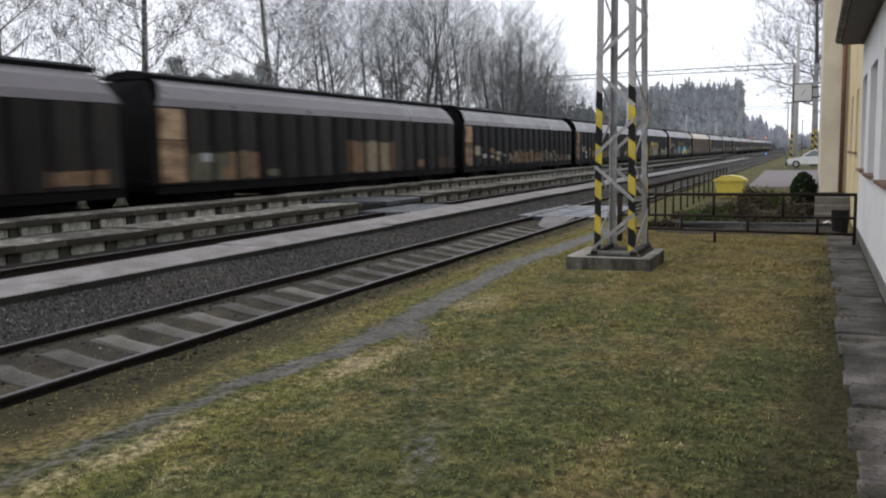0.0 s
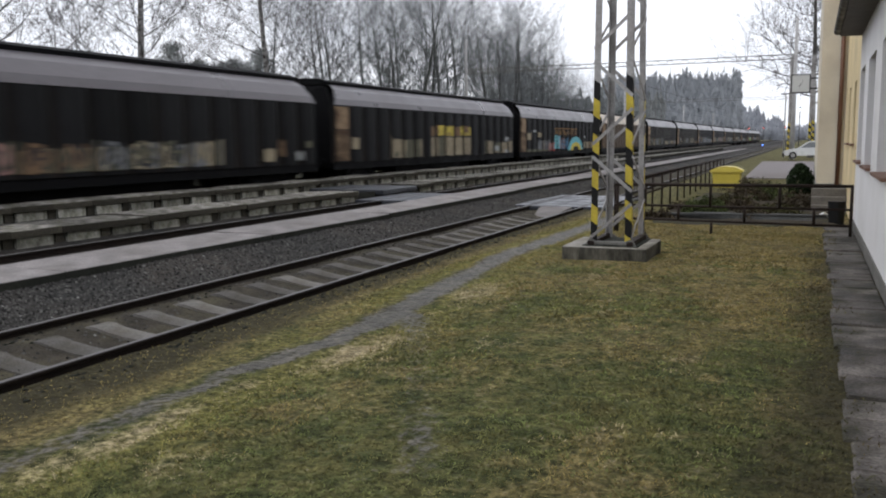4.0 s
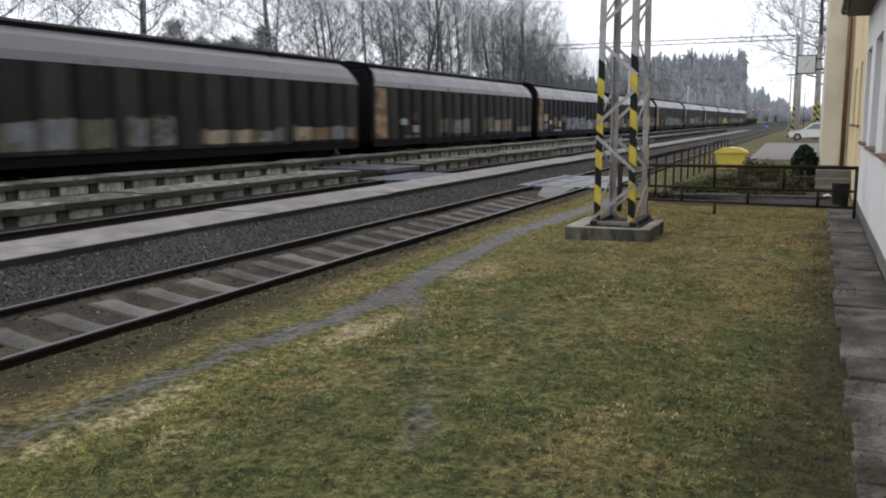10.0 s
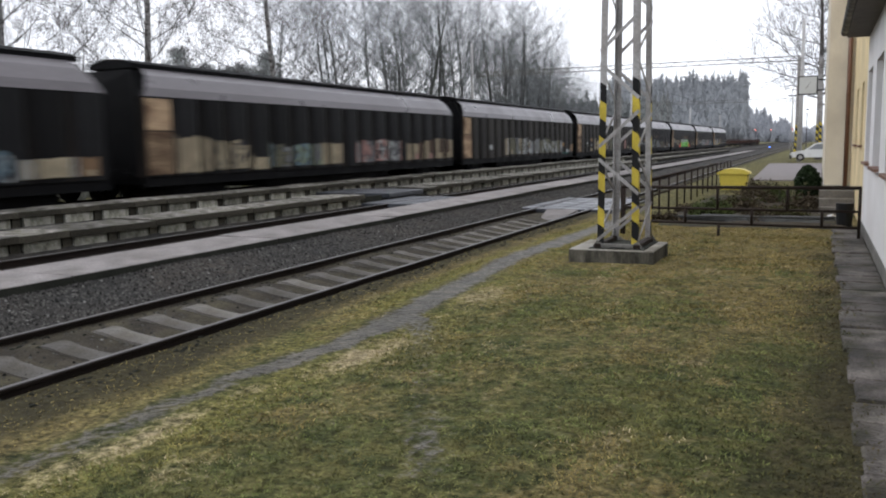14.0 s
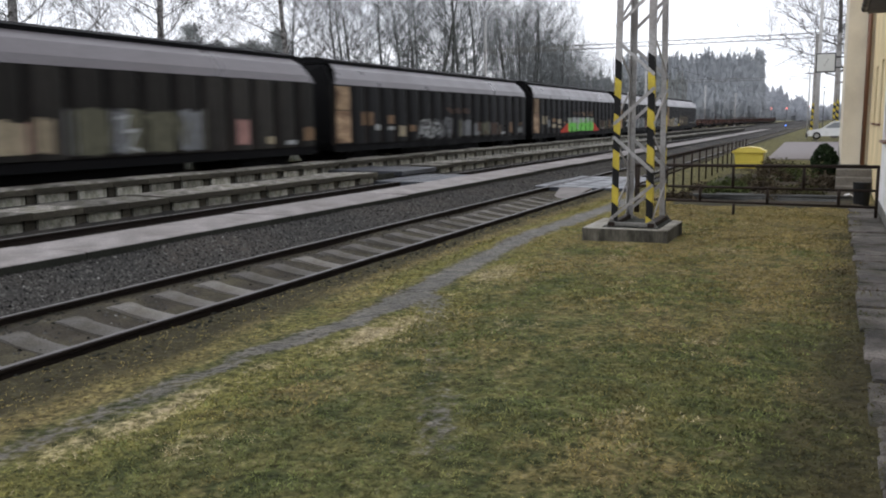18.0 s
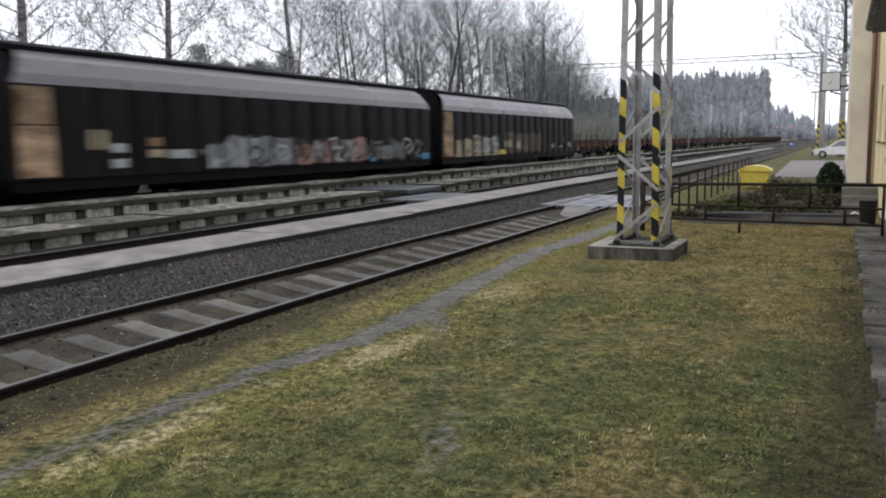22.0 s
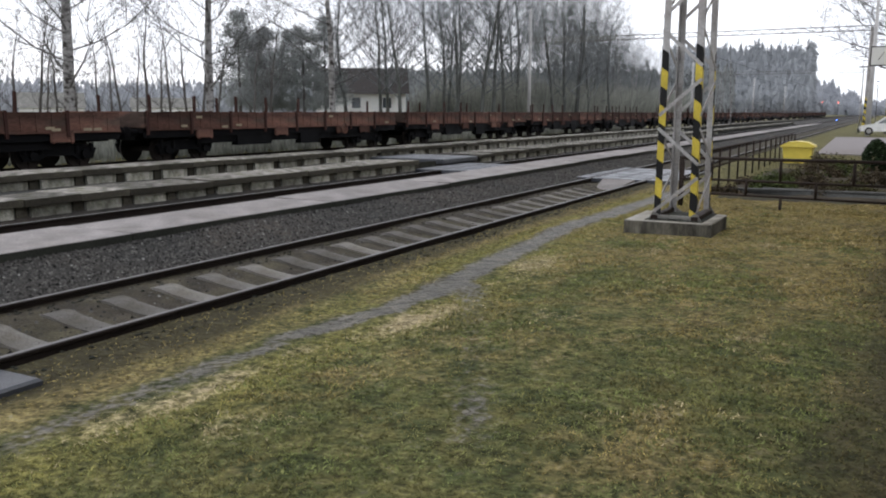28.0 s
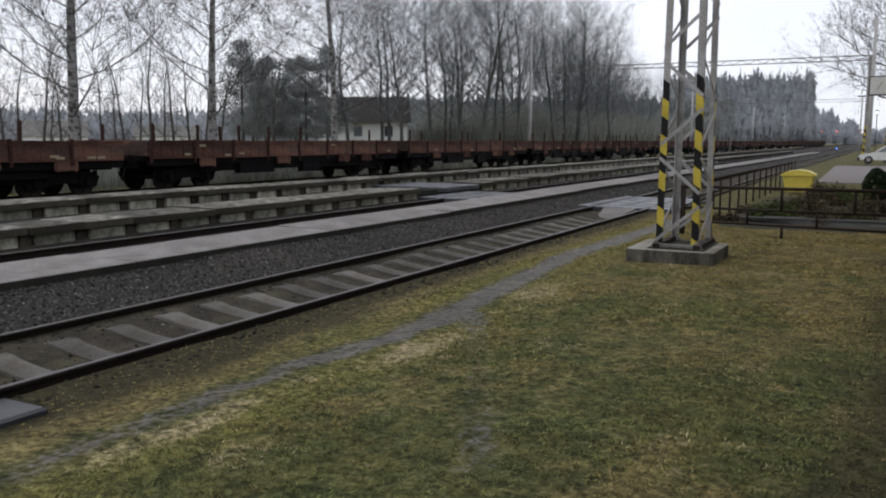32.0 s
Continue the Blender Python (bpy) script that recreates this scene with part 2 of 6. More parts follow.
M = {
    "grass": lawn_material(),
    "blade": material("grass_blade", (0.172, 0.194, 0.07), 0.9, vary=0.55, scale=9, fine=3, bump=0, tint=(0.205, 0.172, 0.068), tint_scale=1.6, tint_amount=0.8, spread=0.35, island=True),
    "brown_blade": material("withered_grass_blade", (0.32, 0.25, 0.1), 0.9, vary=0.5, scale=9, fine=3, bump=0, tint=(0.23, 0.19, 0.066), tint_scale=0.9, spread=0.3, island=True),
    "moss": material("yellow_green_moss", (0.225, 0.208, 0.066), 0.85, vary=0.45, scale=9, fine=9, bump=0, tint=(0.19, 0.165, 0.072), tint_scale=0.9, tint_amount=0.6, spread=0.25, island=True),
    "straw": material("dry_grass", (0.46, 0.385, 0.23), 0.85, vary=0.3, scale=2, fine=20, bump=0, spread=0.3, island=True),
    # dark turf: damp grass by the rail, painted shade by the wall
    "damp_shade_blade": material("damp_shade_grass_blade", (0.085, 0.086, 0.036), 0.8, vary=0.5, scale=9, fine=3, bump=0, tint=(0.1, 0.072, 0.036), tint_scale=2.2, tint_amount=0.8, spread=0.45, island=True),
    "ballast": material("dark_ballast", (0.037, 0.036, 0.033), 0.9, vary=0.5, scale=7, fine=34, bump=0.9, tint=(0.075, 0.062, 0.05), tint_scale=0.7),
    "stone": material("ballast_stone", (0.06, 0.057, 0.052), 0.85, vary=0.3, scale=15, fine=90, bump=0.2, spread=0.9, island=True),
    "pale_stone": material("pale_ballast_stone", (0.16, 0.155, 0.145), 0.85, vary=0.3, scale=15, fine=90, bump=0.2, spread=0.5, island=True),
    "dirt": material("oily_track_dirt", (0.05, 0.043, 0.033), 0.95, vary=0.5, scale=5, fine=45, bump=0.8, tint=(0.08, 0.072, 0.042), tint_scale=1.4),
    "field": material("winter_field", (0.13, 0.12, 0.06), 0.95, vary=0.3, scale=0.05, fine=2, bump=0),
    "rail": material("rusty_rail", (0.018, 0.0135, 0.011), 0.8, 0.0, vary=0.35, scale=4, fine=70),
    "railtop": material("worn_rail_head", (0.1, 0.092, 0.088), 0.5, 0.3, vary=0.3, scale=3, fine=50, bump=0.05),
    "sleeper": material("concrete_sleeper", (0.2, 0.19, 0.178), 0.9, vary=0.4, scale=4, fine=60, bump=0.3, tint=(0.08, 0.072, 0.058), tint_scale=1.6, tint_amount=0.9, spread=0.3),
    "slab": material("worn_concrete_slab", (0.235, 0.216, 0.207), 0.8, vary=0.3, scale=3, fine=30, bump=0.4, tint=(0.16, 0.145, 0.133), tint_scale=1.1, tint_amount=0.7, spread=0.15),
    "edge": material("worn_platform_slab", (0.2262, 0.2105, 0.1879), 0.9, vary=0.6, scale=5, fine=40, bump=0.4, tint=(0.075, 0.073, 0.048), tint_scale=3.2, tint_amount=0.9, spread=0.4),
    "panel": material("pale_concrete_block", (0.29, 0.28, 0.24), 0.9, vary=0.5, scale=6, fine=40, bump=0.3, tint=(0.1, 0.1, 0.066), tint_scale=3.5, tint_amount=0.8, spread=0.4),
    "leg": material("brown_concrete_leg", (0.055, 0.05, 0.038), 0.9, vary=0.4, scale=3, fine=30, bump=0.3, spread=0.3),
    # distance haze is put into this pale base colour
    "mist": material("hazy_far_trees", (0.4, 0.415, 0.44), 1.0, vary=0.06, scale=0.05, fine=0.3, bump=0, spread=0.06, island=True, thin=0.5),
    "dark": material("dark_concrete", (0.03, 0.031, 0.025), 0.9, vary=0.3, scale=3, fine=40, bump=0.3),
    "rubber": material("black_rubber_panel", (0.034, 0.037, 0.044), 0.42, vary=0.25, scale=2, fine=60, bump=0.2, spread=0.15),
    "zinc": material("weathered_galvanised_steel", (0.38, 0.37, 0.36), 0.6, 0.35, vary=0.3, scale=3, fine=30, bump=0.1, tint=(0.2, 0.17, 0.15), tint_scale=1.1),
    "yellow": material("faded_yellow_paint", (0.5, 0.39, 0.06), 0.6, vary=0.2, scale=5, fine=50, bump=0.1),
    "black": material("black_paint", (0.016, 0.016, 0.016), 0.6, vary=0.2, scale=5, fine=50, bump=0.1),
    "footing": material("mast_footing_concrete", (0.34, 0.32, 0.28), 0.9, vary=0.35, scale=3, fine=40, bump=0.4, tint=(0.13, 0.115, 0.085), tint_scale=1.8, tint_amount=0.7),
    "pipe": material("rusted_fence_pipe", (0.03, 0.022, 0.018), 0.7, 0.2, vary=0.3, scale=6, fine=60, bump=0.2),
    "white": material("white_plaster", (0.74, 0.73, 0.73), 0.9, vary=0.06, scale=0.8, fine=40, bump=0.12, tint=(0.64, 0.62, 0.6), tint_scale=0.5),
    "cream": material("cream_plaster", (0.66, 0.6, 0.48), 0.9, vary=0.14, scale=0.9, fine=40, bump=0.15, tint=(0.5, 0.44, 0.35), tint_scale=0.7),
    "ochre": material("yellow_plaster", (0.7, 0.57, 0.34), 0.9, vary=0.18, scale=0.9, fine=40, bump=0.15),
    "plinth": material("grey_plinth", (0.17, 0.165, 0.15), 0.9, vary=0.3, scale=2, fine=40, bump=0.3),
    "glass": material("window_glass", (0.05, 0.06, 0.07), 0.06, 0.0, vary=0.1, scale=1, fine=4, bump=0, coat=0.5),
    "frame": material("white_window_frame", (0.6, 0.6, 0.6), 0.5, vary=0.08, scale=3, fine=30, bump=0.05),
    "sill": material("brown_window_sill", (0.2, 0.12, 0.09), 0.6, vary=0.2, scale=5, fine=40),
    "gutter": material("dark_gutter", (0.035, 0.032, 0.03), 0.5, 0.3, vary=0.2, scale=3, fine=40),
    "soffit": material("grey_soffit_boards", (0.16, 0.15, 0.14), 0.9, vary=0.2, scale=3, fine=40),
    "copper": material("brown_downpipe", (0.16, 0.08, 0.05), 0.5, 0.2, vary=0.2, scale=3, fine=40),
    "roof": material("roof_sheet", (0.05, 0.045, 0.043), 0.8, vary=0.2, scale=2, fine=30),
    "paving": material("footpath_slab", (0.135, 0.12, 0.108), 0.65, vary=0.65, scale=4, fine=40, bump=0.6, tint=(0.04, 0.038, 0.024), tint_scale=2.5, tint_amount=0.9, spread=0.4),
    "wagon": material("dark_brown_wagon_side", (0.03, 0.0275, 0.024), 0.65, 0.0, vary=0.5, scale=1.2, fine=9, bump=0.1, tint=(0.015, 0.0138, 0.0125), tint_scale=1.1, tint_amount=0.85, stretch=(1, 1, 0.25), spread=0.35),
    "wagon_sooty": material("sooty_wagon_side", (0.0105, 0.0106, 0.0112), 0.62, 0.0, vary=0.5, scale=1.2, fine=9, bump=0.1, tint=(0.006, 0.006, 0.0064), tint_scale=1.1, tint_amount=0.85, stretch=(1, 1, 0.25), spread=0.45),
    "wagon_rib": material("dark_recess_rib", (0.007, 0.0066, 0.0062), 0.7, 0.0, vary=0.5, scale=2, fine=18, bump=0.1, tint=(0.016, 0.012, 0.01), tint_scale=1.3, tint_amount=0.9, stretch=(1, 1, 0.3), spread=0.4),
    "wagon_tan": material("sun_bleached_wagon_side", (0.1, 0.078, 0.058), 0.7, 0.0, vary=0.35, scale=1.2, fine=9, bump=0.1, tint=(0.07, 0.05, 0.038), tint_scale=1.1, tint_amount=0.8, stretch=(1, 1, 0.12), spread=0.25),
    "tan_rib": material("brown_wagon_rib", (0.036, 0.027, 0.021), 0.7, 0.0, vary=0.4, scale=2, fine=18, bump=0.1, stretch=(1, 1, 0.3), spread=0.3),
    "wagon_roof": material("grey_wagon_roof", (0.125, 0.113, 0.118), 0.36, 0.25, vary=0.18, scale=0.5, fine=8, bump=0.03, tint=(0.108, 0.098, 0.1), tint_scale=0.4),
    "wagon_cream": material("cream_wagon_roof", (0.5, 0.42, 0.32), 0.5, 0.1, vary=0.15, scale=0.5, fine=8, bump=0.03),
    # one near-black colour for ends, ridge, underframe and running gear
    "wagon_black": material("near_black_steel", (0.004, 0.004, 0.0045), 0.75, 0.1, vary=0.4, scale=2, fine=20, bump=0.2),
    "bare_panel": material("worn_orange_panel", (0.33, 0.235, 0.148), 0.75, vary=0.3, scale=2.5, fine=12, bump=0.1, tint=(0.13, 0.078, 0.05), tint_scale=1.6, tint_amount=0.85, stretch=(1, 0.5, 1.5), spread=0.5),
    "red_wagon": material("rusty_red_wagon_board", (0.135, 0.068, 0.051), 0.85, vary=0.55, scale=1.5, fine=20, bump=0.2, tint=(0.058, 0.042, 0.034), tint_scale=0.8, tint_amount=0.95, stretch=(1, 0.5, 2.5), spread=0.5),
    "stake": material("dark_steel_stake", (0.045, 0.022, 0.018), 0.8, 0.1, vary=0.3, scale=3, fine=20),
    "wheel": material("brown_wheel_steel", (0.03, 0.025, 0.022), 0.7, 0.3, vary=0.3, scale=4, fine=30),
    "bark": material("grey_bark", (0.1, 0.092, 0.085), 0.95, vary=0.4, scale=3, fine=14, bump=0.4, stretch=(1, 1, 0.4)),
    "birch": material("birch_bark", (0.42, 0.405, 0.39), 0.9, vary=0.45, scale=5, fine=16, bump=0.3, tint=(0.045, 0.04, 0.036), tint_scale=5.0, tint_amount=1.0, stretch=(0.7, 0.7, 1.0)),
    "twig": material("bare_twigs", (0.125, 0.12, 0.118), 0.95, vary=0.2, scale=1, fine=5, bump=0),
    "alder_twig": material("alder_twigs", (0.145, 0.153, 0.155), 0.95, vary=0.2, scale=1, fine=5, bump=0),
    # needles: pale grey base colour stands in for haze
    "needle": material("haze_paled_needles", (0.3, 0.315, 0.31), 0.9, vary=0.25, scale=0.5, fine=3, bump=0, spread=0.12, island=True, thin=0.55),
    "scrub": material("grey_brown_brushwood", (0.27, 0.275, 0.24), 0.95, vary=0.35, scale=0.4, fine=3, bump=0, spread=0.35, island=True, thin=0.4),
    # hill and bare wood: base colours lightened to paint in haze
    "hill": material("haze_grey_conifers", (0.35, 0.365, 0.378), 1.0, vary=0.05, scale=0.05, fine=0.4, bump=0, spread=0.07, island=True, thin=0.5),
    "bare_wood": material("haze_paled_winter_wood", (0.25, 0.262, 0.258), 1.0, vary=0.2, scale=0.1, fine=0.8, bump=0, spread=0.25, island=True, thin=0.5),
    "alder_bark": material("grey_alder_bark", (0.1, 0.104, 0.096), 0.95, vary=0.4, scale=3, fine=14, bump=0.3, stretch=(1, 1, 0.4)),
    "car_glass": material("car_window", (0.2, 0.21, 0.22), 0.15, vary=0.1, scale=1, fine=4, bump=0),
    "footing_side": material("stained_footing_side", (0.135, 0.125, 0.1), 0.95, vary=0.5, scale=3, fine=30, bump=0.5, tint=(0.025, 0.024, 0.019), tint_scale=3.4, tint_amount=0.95, stretch=(1, 1, 0.3)),
    "pale_step": material("worn_step", (0.2, 0.185, 0.165), 0.9, vary=0.4, scale=3, fine=30, bump=0.3, tint=(0.1, 0.09, 0.075), tint_scale=1.5),
    "bush": material("thuja_green", (0.025, 0.04, 0.018), 0.9, vary=0.4, scale=4, fine=30, bump=0, spread=0.4, island=True),
    "shrub": material("low_evergreen_shrub", (0.066, 0.084, 0.03), 0.9, vary=0.4, scale=4, fine=30, bump=0, spread=0.45, island=True),
    "heather": material("brown_bed_plants", (0.07, 0.055, 0.036), 0.95, vary=0.45, scale=4, fine=30, bump=0, spread=0.5, island=True),
    "moss_plant": material("dull_green_plants", (0.062, 0.06, 0.028), 0.95, vary=0.4, scale=4, fine=30, bump=0, spread=0.45, island=True),
    "plank": material("grey_weathered_planks", (0.085, 0.086, 0.083), 0.8, vary=0.4, scale=3, fine=30, bump=0.3, stretch=(0.3, 1, 1), spread=0.5),
    "soil": material("bare_garden_soil", (0.06, 0.05, 0.037), 0.95, vary=0.5, scale=3, fine=30, bump=0.7, tint=(0.05, 0.052, 0.026), tint_scale=1.2),
    "bin": material("yellow_plastic", (0.66, 0.53, 0.085), 0.45, vary=0.08, scale=3, fine=30, bump=0.05),
    "car": material("white_car_paint", (0.62, 0.62, 0.61), 0.3, vary=0.04, scale=3, fine=30, bump=0, coat=0.5),
    "tyre": material("tyre_rubber", (0.015, 0.015, 0.015), 0.8, vary=0.2, scale=5, fine=50),
    "drive": material("pinkish_paving", (0.2, 0.18, 0.175), 0.8, vary=0.15, scale=1, fine=20, bump=0.2),
    "clock": material("clock_face", (0.62, 0.63, 0.62), 0.5, vary=0.05, scale=3, fine=30, bump=0),
    "house": material("whitewashed_wall", (0.8, 0.8, 0.78), 0.9, vary=0.1, scale=0.5, fine=10),
    "concrete_pole": material("concrete_mast", (0.42, 0.41, 0.4), 0.9, vary=0.2, scale=2, fine=20),
    "wire": material("dark_wire", (0.03, 0.03, 0.03), 0.6, 0.4, vary=0.1, scale=3, fine=30, bump=0),
    "red_light": glow("red_signal_light", (1.0, 0.22, 0.17), 4),
    "white_light": glow("bluish_white_signal_light", (0.75, 0.85, 1.0), 4),
    "blue_light": glow("blue_shunting_light", (0.1, 0.25, 1.0), 4),
}


# ---- mesh helpers ----
class Build:
    """Collects corners and faces of one mesh."""

    def __init__(self):
        self.v, self.f, self.slots = [], [], []
        self.slot = 0

    def add(self, verts, faces):
        k = len(self.v)
        self.v.extend(verts)
        self.f.extend([tuple(k + i for i in f) for f in faces])
        self.slots.extend([self.slot] * len(faces))
        return self

    def box(self, x0, x1, y0, y1, z0, z1, c=0.0):
        """A box; c: chamfer of its top edges."""
        if c <= 0:
            v = [(x, y, z) for z in (z0, z1) for x, y in ((x0, y0), (x1, y0), (x1, y1), (x0, y1))]
            f = [(3, 2, 1, 0), (4, 5, 6, 7), (0, 1, 5, 4), (1, 2, 6, 5), (2, 3, 7, 6), (3, 0, 4, 7)]
        else:
            v = [(x, y, z) for z in (z0, z1 - c) for x, y in ((x0, y0), (x1, y0), (x1, y1), (x0, y1))]
            v += [(x, y, z1) for x, y in ((x0 + c, y0 + c), (x1 - c, y0 + c), (x1 - c, y1 - c), (x0 + c, y1 - c))]
            f = [(3, 2, 1, 0), (8, 9, 10, 11)]
            for k in (0, 4):
                f += [(k + i, k + (i + 1) % 4, k + 4 + (i + 1) % 4, k + 4 + i) for i in range(4)]
        return self.add(v, f)

    def profile(self, pts, y0, y1, axis="y", cap=True):
        """A closed outline, swept along y (outline in x, z), x (y, z) or z (x, y)."""
        n = len(pts)
        put = {"y": lambda a, b, s: (a, s, b), "x": lambda a, b, s: (s, a, b), "z": lambda a, b, s: (a, b, s)}[axis]
        v = [put(a, b, s) for s in (y0, y1) for a, b in pts]
        f = [(i, (i + 1) % n, n + (i + 1) % n, n + i) for i in range(n)]
        if cap:
            f += [tuple(range(n - 1, -1, -1)), tuple(range(n, 2 * n))]
        return self.add(v, f)

    def tube(self, p0, p1, r0, r1=None, n=8, cap=True):
        r1 = r0 if r1 is None else r1
        p0, p1 = Vector(p0), Vector(p1)
        d = (p1 - p0).normalized()
        a = d.orthogonal().normalized()
        b = d.cross(a)
        v = []
        for p, r in ((p0, r0), (p1, r1)):
            for i in range(n):
                w = 2 * math.pi * i / n
                v.append(tuple(p + (a * math.cos(w) + b * math.sin(w)) * r))
        f = [(i, (i + 1) % n, n + (i + 1) % n, n + i) for i in range(n)]
        if cap:
            f += [tuple(range(n - 1, -1, -1)), tuple(range(n, 2 * n))]
        return self.add(v, f)

    def bar(self, p0, p1, w, h, up=(0, 0, 1)):
        p0, p1 = Vector(p0), Vector(p1)
        d = (p1 - p0).normalized()
        a = d.cross(Vector(up))
        a = a.normalized() if a.length > 1e-4 else d.orthogonal().normalized()
        b = a.cross(d)
        v = [tuple(p + a * (sx * w / 2) + b * (sy * h / 2)) for p in (p0, p1) for sx, sy in ((-1, -1), (1, -1), (1, 1), (-1, 1))]
        return self.add(v, [(3, 2, 1, 0), (4, 5, 6, 7), (0, 1, 5, 4), (1, 2, 6, 5), (2, 3, 7, 6), (3, 0, 4, 7)])

    def blob(self, c, r, seed, n=5, m=8, rough=0.25):
        """An uneven rounded lump."""
        rng = random.Random(seed)
        v, f = [], []
        for i in range(n + 1):
            a = math.pi * i / n
            for j in range(m):
                w = 2 * math.pi * j / m
                k = 1 + rng.uniform(-rough, rough)
                v.append((c[0] + r[0] * k * math.sin(a) * math.cos(w), c[1] + r[1] * k * math.sin(a) * math.sin(w), c[2] + r[2] * k * math.cos(a)))
        for i in range(n):
            f += [(i * m + j, (i + 1) * m + j, (i + 1) * m + (j + 1) % m, i * m + (j + 1) % m) for j in range(m)]
        return self.add(v, f)

    def mesh(self, name, *mats, smooth=False):
        me = bpy.data.meshes.new(name)
        me.from_pydata(self.v, [], self.f)
        for x in mats:
            me.materials.append(M[x])
        if len(mats) > 1:
            me.polygons.foreach_set("material_index", self.slots)
        if smooth:
            me.polygons.foreach_set("use_smooth", [True] * len(me.polygons))
        me.update()
        return me


def part(name, bm, mat, parent=None, label="", smooth=False):
    """One mesh object, under a thing or a part."""
    mats = mat if isinstance(mat, tuple) else (mat,)
    ob = new(name, bm if isinstance(bm, bpy.types.Mesh) else bm.mesh(name, *mats, smooth=smooth))
    if parent:
        ob.parent = parent
    return tagged(ob, label)


def thing(name, at, label, category, group="", kind="", turn=0):
    ob = new(name)
    ob.empty_display_size = 0.2
    ob.matrix_basis = pose(*at, 0, 0, turn)
    return tagged(ob, label, category, group, kind)


# ---- the ground, one sheet to the horizon ----
SECTION = [
    (3000, 3.0), (300, 0.5), (40, 0.0), (9, -0.1), (0.5, -0.1), (-1.5, -0.09), (-3.0, -0.1), (-4.3, -0.11), (-4.9, -0.1), (-5.2, -0.08), (-5.42, -0.065), (-5.47, -0.085), (-5.58, -0.185),
    (-6.0, -0.18), (-6.3, -0.16), (-6.55, -0.115), (-6.75, -0.095), (-6.98, -0.1), (-7.04, -0.06), (-7.14, -0.03), (-7.5, 0.06), (-7.98, 0.2), (-9.3, 0.1), (-9.7, -0.06), (-10.2, -0.15), (-12.7, -0.16), (-13.0, 0.0), (-14.1, 0.05),
    (-14.6, 0.12), (-15.6, 0.12), (-15.9, 0.05), (-16.9, -0.05), (-17.3, -0.18), (-24.2, -0.2), (-25.2, -0.45), (-27.5, -0.35), (-32, -0.1), (-60, 0.1), (-150, 0.6), (-400, 3), (-3000, 12),
]


def ground_z(x):
    for (xa, za), (xb, zb) in zip(SECTION, SECTION[1:]):
        if xb <= x <= xa:
            return zb + (za - zb) * (x - xb) / (xa - xb)
    return 0.0


def relief(x, y):
    """Small unevenness of the soil."""
    k = 0.035 if x > -4.6 else 0.028
    if not -30 < x < 9 or y > 120:
        return 0.0
    return k * noise.noise((x * 0.5, y * 0.5, 0.0)) + 0.3 * k * noise.noise((x * 2.3, y * 2.3, 4.0))


# worn footpath across the lawn
PATHLINE = [(-4.15, 0.8), (-4.2, 2.4), (-4.25, 4.0), (-4.3, 5.3), (-4.05, 6.6), (-4.1, 8.0), (-4.2, 9.2), (-4.4, 11.0), (-4.5, 12.6), (-4.45, 15), (-4.3, 18), (-4.3, 20)]
FORKLINE = [(-3.95, 8.1), (-3.55, 7.3), (-3.24, 6.74), (-2.9, 6.05), (-2.5, 5.2), (-2.15, 4.5), (-1.95, 4.0)]


def along(line, y):
    pts = sorted(line, key=lambda p: p[1])
    for (xa, ya), (xb, yb) in zip(pts, pts[1:]):
        if ya <= y <= yb:
            return xa + (xb - xa) * (y - ya) / (yb - ya)
    return None


def step_between(v, lo, hi):
    k = min(1.0, max(0.0, (v - lo) / (hi - lo)))
    return k * k * (3 - 2 * k)


def damp_shade_strip(x, y):
    """Share of damp soil by the wall slabs, with shade and corner falloff painted in."""
    return 0.9 * step_between(x + 0.95 - 0.05 * y + 0.6 * noise.noise((x * 1.1, y * 0.8, 51)) + 0.3 * noise.noise((x * 4, y * 4, 5)), 0.0, 1.0)


def railside(x, y):
    """Share of black soil beside the siding's rail."""
    return step_between(-4.98 + 0.3 * (1 - step_between(y, 4.5, 10)) + 0.16 * noise.noise((x * 2, y * 1.1, 17)) + 0.12 * noise.noise((x * 5, y * 4, 6)) - x, -0.08, 0.3)


